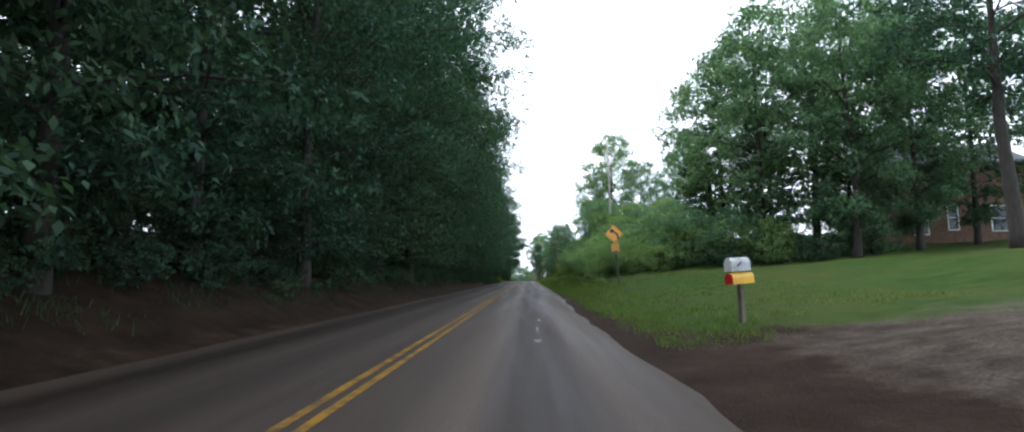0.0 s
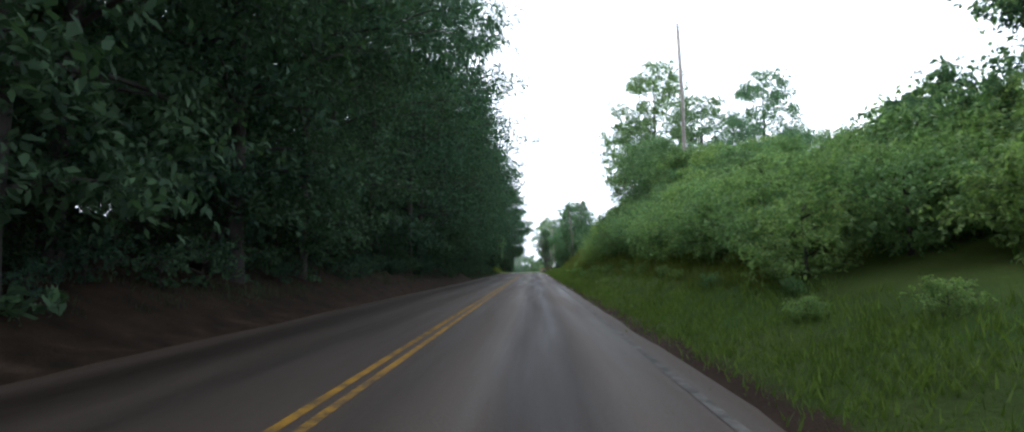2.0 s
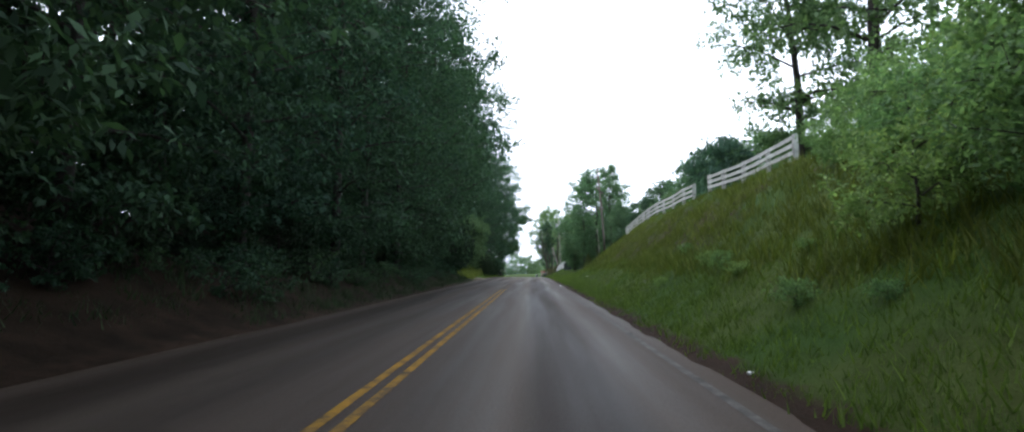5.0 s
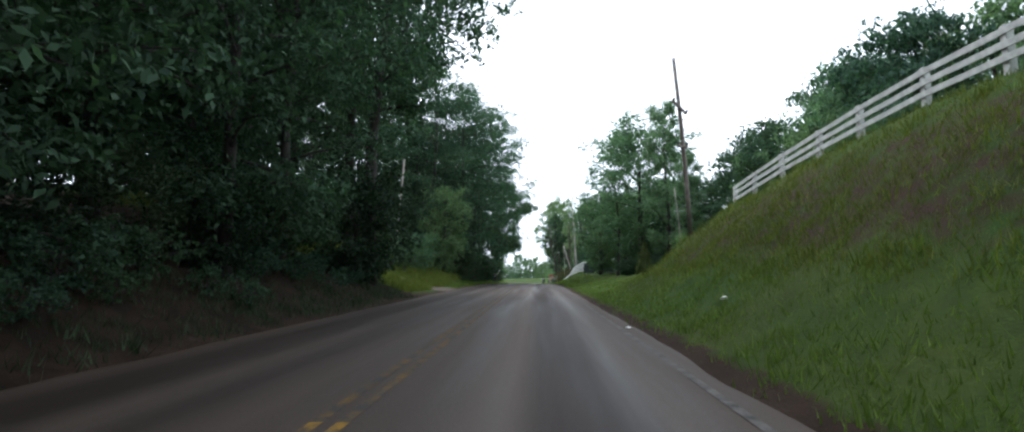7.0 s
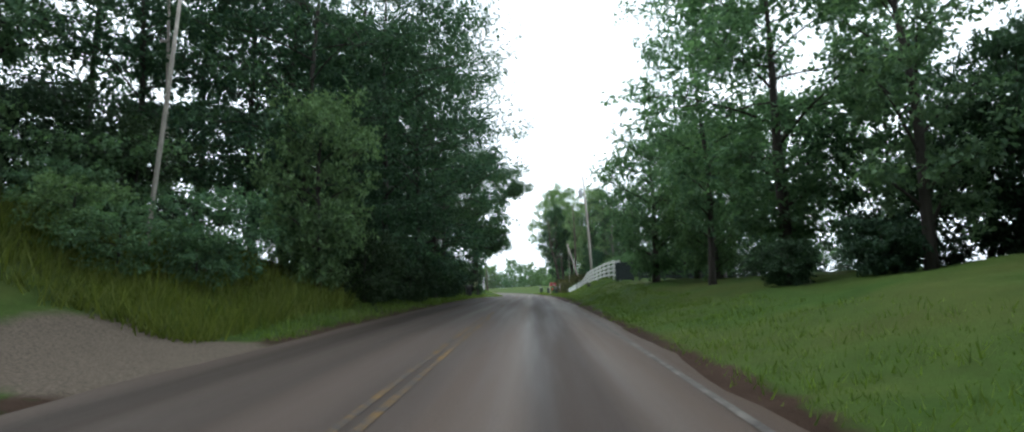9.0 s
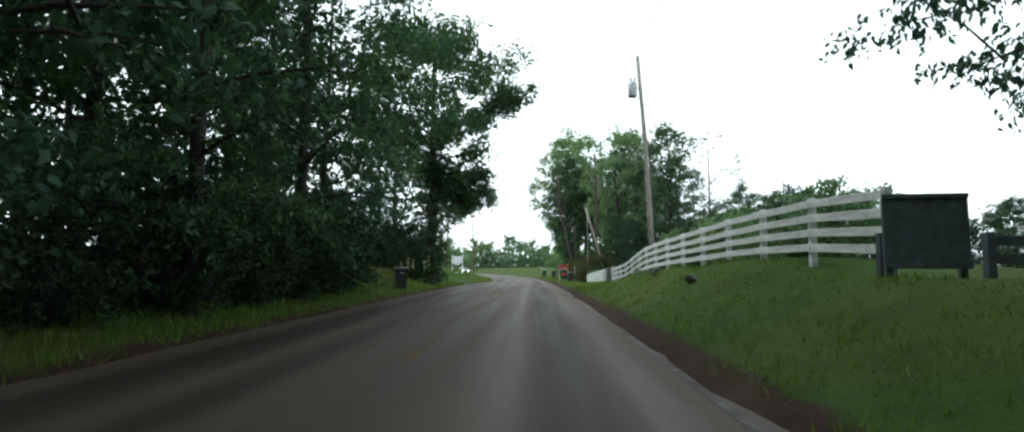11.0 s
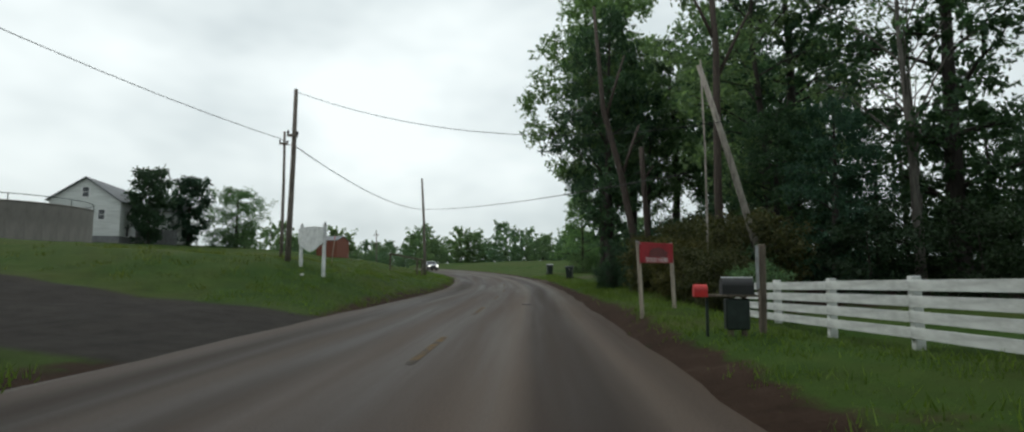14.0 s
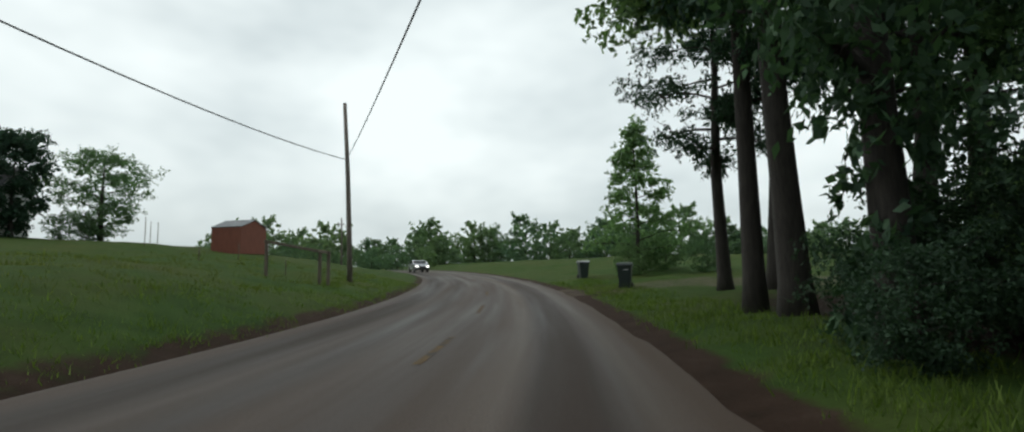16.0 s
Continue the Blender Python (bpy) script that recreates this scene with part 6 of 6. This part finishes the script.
def window(parent, at, turn, w=0.9, h=1.3):
    f = part("window", Shape().box((w + 0.16, 0.05, h + 0.16), (0, 0, 0), (0, 0, 0), 0.008), WHITE, parent)
    f.matrix_basis = pose(*at, 0, 0, turn)
    part("pane", Shape().box((w, 0.02, h), (0, -0.022, 0), (0, 0, 0), 0), GLASS, f)
    part("glazing_bar", Shape().box((w, 0.025, 0.04), (0, -0.03, 0), (0, 0, 0), 0), WHITE, f)
    return f


def farmhouse():
    x, y = -43.2, 259.2
    z = gz(x, y)
    ob = thing("white_house", (x, y, z), "white clapboard house with a grey gable roof", "house", turn=107)
    w, d, h, ridge = 9.0, 5.8, 3.7, 5.8
    k = 22
    for i in range(k):
        zz = (i + 0.5) * h / k
        for s, L, at, t in ((0, w, (0, -d / 2, zz), 0), (1, d, (-w / 2, 0, zz), 90)):
            part("siding_board", Shape().box((L, 0.035, h / k + 0.02), at, (4 if s == 0 else 0, 0 if s == 0 else 0, t), 0), SIDING, ob)
    part("wall", Shape().box((w - 0.05, d - 0.05, h), (0, 0, h / 2), (0, 0, 0), 0), SIDING, ob)
    gable = [(-d / 2, h), (d / 2, h), (0, ridge)]
    for s in (-1, 1):
        part("gable", Shape().plate(gable, 0.06, pose(s * (w / 2 - 0.02), 0, 0, 0, 0, 90)), SIDING, ob)
        run = math.hypot(d / 2, ridge - h) + 0.35
        part("roof_slope", Shape().box((w + 0.6, run, 0.12), (0, s * (d / 4 + 0.1), (h + ridge) / 2 + 0.0), (-s * math.degrees(math.atan2(ridge - h, d / 2)), 0, 0), 0.02), ROOF_GREY, ob)
    for at, t in (((-2.6, -d / 2 - 0.03, 2.4), 0), ((0.2, -d / 2 - 0.03, 2.4), 0), ((-2.6, -d / 2 - 0.03, 0.9), 0), ((-w / 2 - 0.03, 0, 4.5), -90), ((-w / 2 - 0.03, -1.4, 2.4), -90)):
        window(ob, at, t, 0.5, 0.9)
    part("wing", Shape().box((4.0, 3.6, 3.5), (4.4, -d / 2 - 1.7, 1.75), (0, 0, 0), 0.02), SIDING, ob)
    part("gable", Shape().plate([(-2.0, 3.5), (2.0, 3.5), (0, 4.9)], 0.06, pose(4.4, -d / 2 - 3.47, 0, 0, 0, 0)), SIDING, ob)
    for s in (-1, 1):
        part("roof_slope", Shape().box((2.75, 4.2, 0.12), (4.4 + s * 1.1, -d / 2 - 1.7, 4.17), (0, s * 35, 0), 0.02), ROOF_GREY, ob)
    window(ob, (4.4, -d / 2 - 3.53, 1.9), 0, 0.7, 1.0)
    part("foundation", Shape().box((w + 0.1, d + 0.1, 0.8), (0, 0, 0), (0, 0, 0), 0.02), GREY_BOARDS, ob)
    return ob


farmhouse()


def round_tank():
    x, y, r, h = -39.9, 242.7, 6.5, 2.75
    z = gz(x + 4, y) - 0.3
    ob = thing("round_tank", (x, y, z), "large round grey tank with a rim rail on the lawn", "tank")
    n = 40
    for k in range(n):
        a = 2 * math.pi * (k + 0.5) / n
        p = part("panel", Shape().box((2 * r * math.tan(math.pi / n) + 0.01, 0.05, h), (0, 0, 0), (0, 0, 0), 0.01), TANK_GREY, ob)
        p.matrix_basis = pose(r * math.cos(a), r * math.sin(a), h / 2, 0, 0, math.degrees(a) + 90)
    ring = [(r * 1.005 * math.cos(2 * math.pi * k / n), r * 1.005 * math.sin(2 * math.pi * k / n)) for k in range(n + 1)]
    part("rim", Shape().tube([(u, v, h) for u, v in ring], 0.07, 6, False), TANK_GREY, ob)
    part("rail", Shape().tube([(u, v, h + 0.5) for u, v in ring], 0.03, 5, False), STEEL_DARK, ob)
    for k in range(0, n, 4):
        part("rail_post", Shape().tube([(ring[k][0], ring[k][1], h), (ring[k][0], ring[k][1], h + 0.5)], 0.03, 6), STEEL_DARK, ob)
    dome = bmesh.new()
    bmesh.ops.create_cone(dome, cap_ends=True, segments=n, radius1=r, radius2=0.3, depth=0.35, matrix=pose(0, 0, h - 0.02))
    lid = Shape()
    lid.bm.free()
    lid.bm = dome
    part("lid", lid, ROOF_GREY, ob)
    return ob


round_tank()
gf = thing("board_screen_fence", (-39.2, 260.2, gz(-39.2, 260.2)), "grey vertical board fence beside the white house", "fence", turn=14)
for i in range(22):
    b = part("board", Shape().box((0.24, 0.03, 1.55), (0, 0, 0.7), (0, 0, 0), 0.006), GREY_BOARDS, gf)
    b.location = (-2.7 + 0.25 * i, 0.02 * (i % 2), 0.03 * math.sin(i * 1.7))


def brick_house():
    x, y = 25.8, 38.2
    z = gz(x, y) - 0.1
    ob = thing("brown_house", (x, y, z), "brown house wall with white-framed windows behind trees", "house", turn=-6)
    part("wall", Shape().box((7.5, 6.5, 5.2), (2.0, 3.2, 2.6), (0, 0, 0), 0.02), BRICK_BROWN, ob)
    for s in (-1, 1):
        part("roof_slope", Shape().box((8.3, 4.1, 0.14), (2.0, 3.2 + s * 1.75, 6.1), (-s * 28, 0, 0), 0.02), ROOF_GREY, ob)
    for sx in (-1, 1):
        part("gable", Shape().plate([(-3.25, 5.2), (3.25, 5.2), (0, 6.95)], 0.1, pose(2.0 + sx * 3.7, 3.2, 0, 0, 0, 90)), BRICK_BROWN, ob)
    window(ob, (-0.6, -0.08, 1.55), 0, 0.75, 1.75)
    window(ob, (1.3, -0.08, 1.7), 0, 0.5, 1.5)
    window(ob, (4.0, -0.08, 1.6), 0, 0.9, 1.5)
    return ob


brick_house()


# ---- car ----
def oncoming_car():
    y = 297.5
    sl = -2 * (y - 232) / 330
    x = float(road_x(y)) - 3.75 * 1.0
    yy = y
    ob = thing("car", (x, yy, rz(yy, 0.02)), "silver car with its headlights on", "car", turn=math.degrees(math.atan(-sl)) + 4)
    body = [(-2.1, 0.32), (-2.15, 0.62), (-2.0, 0.86), (-1.05, 0.98), (-0.35, 1.45), (1.05, 1.5), (1.75, 1.05), (2.1, 0.98), (2.15, 0.45), (2.05, 0.3)]
    s = Shape().plate(body, 1.72, pose(0, 0, 0, 0, 0, 90))
    bmesh.ops.bevel(s.bm, geom=s.bm.edges[:], offset=0.07, segments=2, affect="EDGES")
    part("body", s, CAR_PAINT, ob)
    part("windscreen", Shape().box((1.4, 0.02, 0.72), (0, -0.74, 1.22), (-56, 0, 0), 0), GLASS, ob)
    part("grille", Shape().box((0.9, 0.05, 0.26), (0, -2.12, 0.6), (0, 0, 0), 0.02), BLACK_PLASTIC, ob)
    part("bumper", Shape().box((1.66, 0.12, 0.2), (0, -2.1, 0.38), (0, 0, 0), 0.04), BLACK_PLASTIC, ob)
    for sx in (-1, 1):
        part("headlight", Shape().box((0.3, 0.06, 0.15), (sx * 0.64, -2.1, 0.7), (0, 0, 0), 0.02), HEADLIGHT, ob)
        part("side_window", Shape().plate([(-0.85, 1.0), (-0.3, 1.38), (0.95, 1.42), (1.4, 1.05)], 0.02, pose(sx * 0.855, 0, 0, 0, 0, 90)), GLASS, ob)
        part("mirror", Shape().box((0.2, 0.1, 0.13), (sx * 0.95, -0.7, 1.05), (0, 0, 0), 0.03), CAR_PAINT, ob)
        for wy in (-1.3, 1.35):
            w = part("wheel", Shape().tube([(sx * 0.68, wy, 0.32), (sx * 0.88, wy, 0.32)], 0.32, 18), RUBBER, ob)
            part("rim", Shape().tube([(sx * 0.87, wy, 0.32), (sx * 0.895, wy, 0.32)], 0.2, 14), STEEL, w)
    return ob


oncoming_car()


# ---- grass ----
def blades(name, zones, mat, seed, label):
    """Grass blades over zones (u0, u1, y0, y1, count, low, high)."""
    g = np.random.RandomState(seed)
    base, tip, wide = [], [], []
    for u0, u1, y0, y1, count, lo, hi in zones:
        tufts = max(1, count // 14)
        ty = g.uniform(y0, y1, tufts)
        tu = u0 + (u1 - u0) * g.rand(tufts) ** 1.25 if u0 > 0 else u1 - (u1 - u0) * g.rand(tufts) ** 1.25
        th = g.uniform(lo, hi, tufts) * (0.6 + 0.8 * g.rand(tufts))
        y = np.repeat(ty, 14) + g.normal(0, 0.16, tufts * 14)
        u = np.repeat(tu, 14) + g.normal(0, 0.16, tufts * 14)
        x = u + road_x(y)
        h = np.repeat(th, 14) * g.uniform(0.5, 1.15, tufts * 14)
        z = land(x, y)
        b = np.stack([x, y, z - 0.02], -1)
        lean = g.normal(0, 0.38, (len(b), 2)) * h[:, None]
        base.append(b)
        tip.append(b + np.stack([lean[:, 0], lean[:, 1], h], -1))
        wide.append(0.010 + 0.022 * h)
    b, t, w = np.concatenate(base), np.concatenate(tip), np.concatenate(wide)
    a = g.uniform(0, math.pi, len(b))
    side = np.stack([np.cos(a), np.sin(a), 0 * a], -1) * w[:, None]
    v = np.stack([b - side, b + side, t], 1).reshape(-1, 3)
    me = np_mesh(name, v, np.arange(len(v)).reshape(-1, 3), mat)
    return tagged(new(name, me), label, "grass", kind="stuff")


blades("verge_grass", [(2.5, 4.5, 10, 45, 16000, 0.06, 0.16), (4.5, 9, 12, 34, 9000, 0.05, 0.12), (2.4, 5.0, 34, 98, 42000, 0.07, 0.2), (2.5, 5, 98, 130, 16000, 0.07, 0.2), (2.4, 5.5, 130, 218, 34000, 0.05, 0.15),
                       (2.6, 5, 218, 262, 14000, 0.07, 0.2), (-9, -5.7, 143, 208, 24000, 0.08, 0.26), (-9, -5.6, 217, 262, 12000, 0.06, 0.18)],
       GRASS_BLADE, 3, "green grass along the road verges")
blades("rough_grass", [(4.2, 8.6, 40, 99, 36000, 0.18, 0.45), (4.5, 9.2, 97, 130, 32000, 0.08, 0.26), (-16, -6.4, 129, 136.4, 22000, 0.2, 0.5), (-15, -6.8, 142, 152, 14000, 0.3, 0.7), (-24, -12.5, 130, 150, 12000, 0.3, 0.7), (-12.5, -9, 143.6, 150, 5000, 0.2, 0.5), (-12.5, -9, 129, 136, 5000, 0.15, 0.4),
                       (-14, -8, 192, 206, 5000, 0.12, 0.3), (-20, -8, 218, 262, 12000, 0.08, 0.2)],
       GRASS_DRY, 4, "tall rough yellowish grass on banks and slopes")
# Blades take the shade leaf colour, so the woods' shade is in the grass
blades("woodland_grass", [(-8.2, -5.7, 84, 128, 12000, 0.1, 0.3), (-8.4, -6.6, -2, 84, 9000, 0.08, 0.25)], LEAF_SHADE, 6, "thin grass under the woods, coloured as in shade")
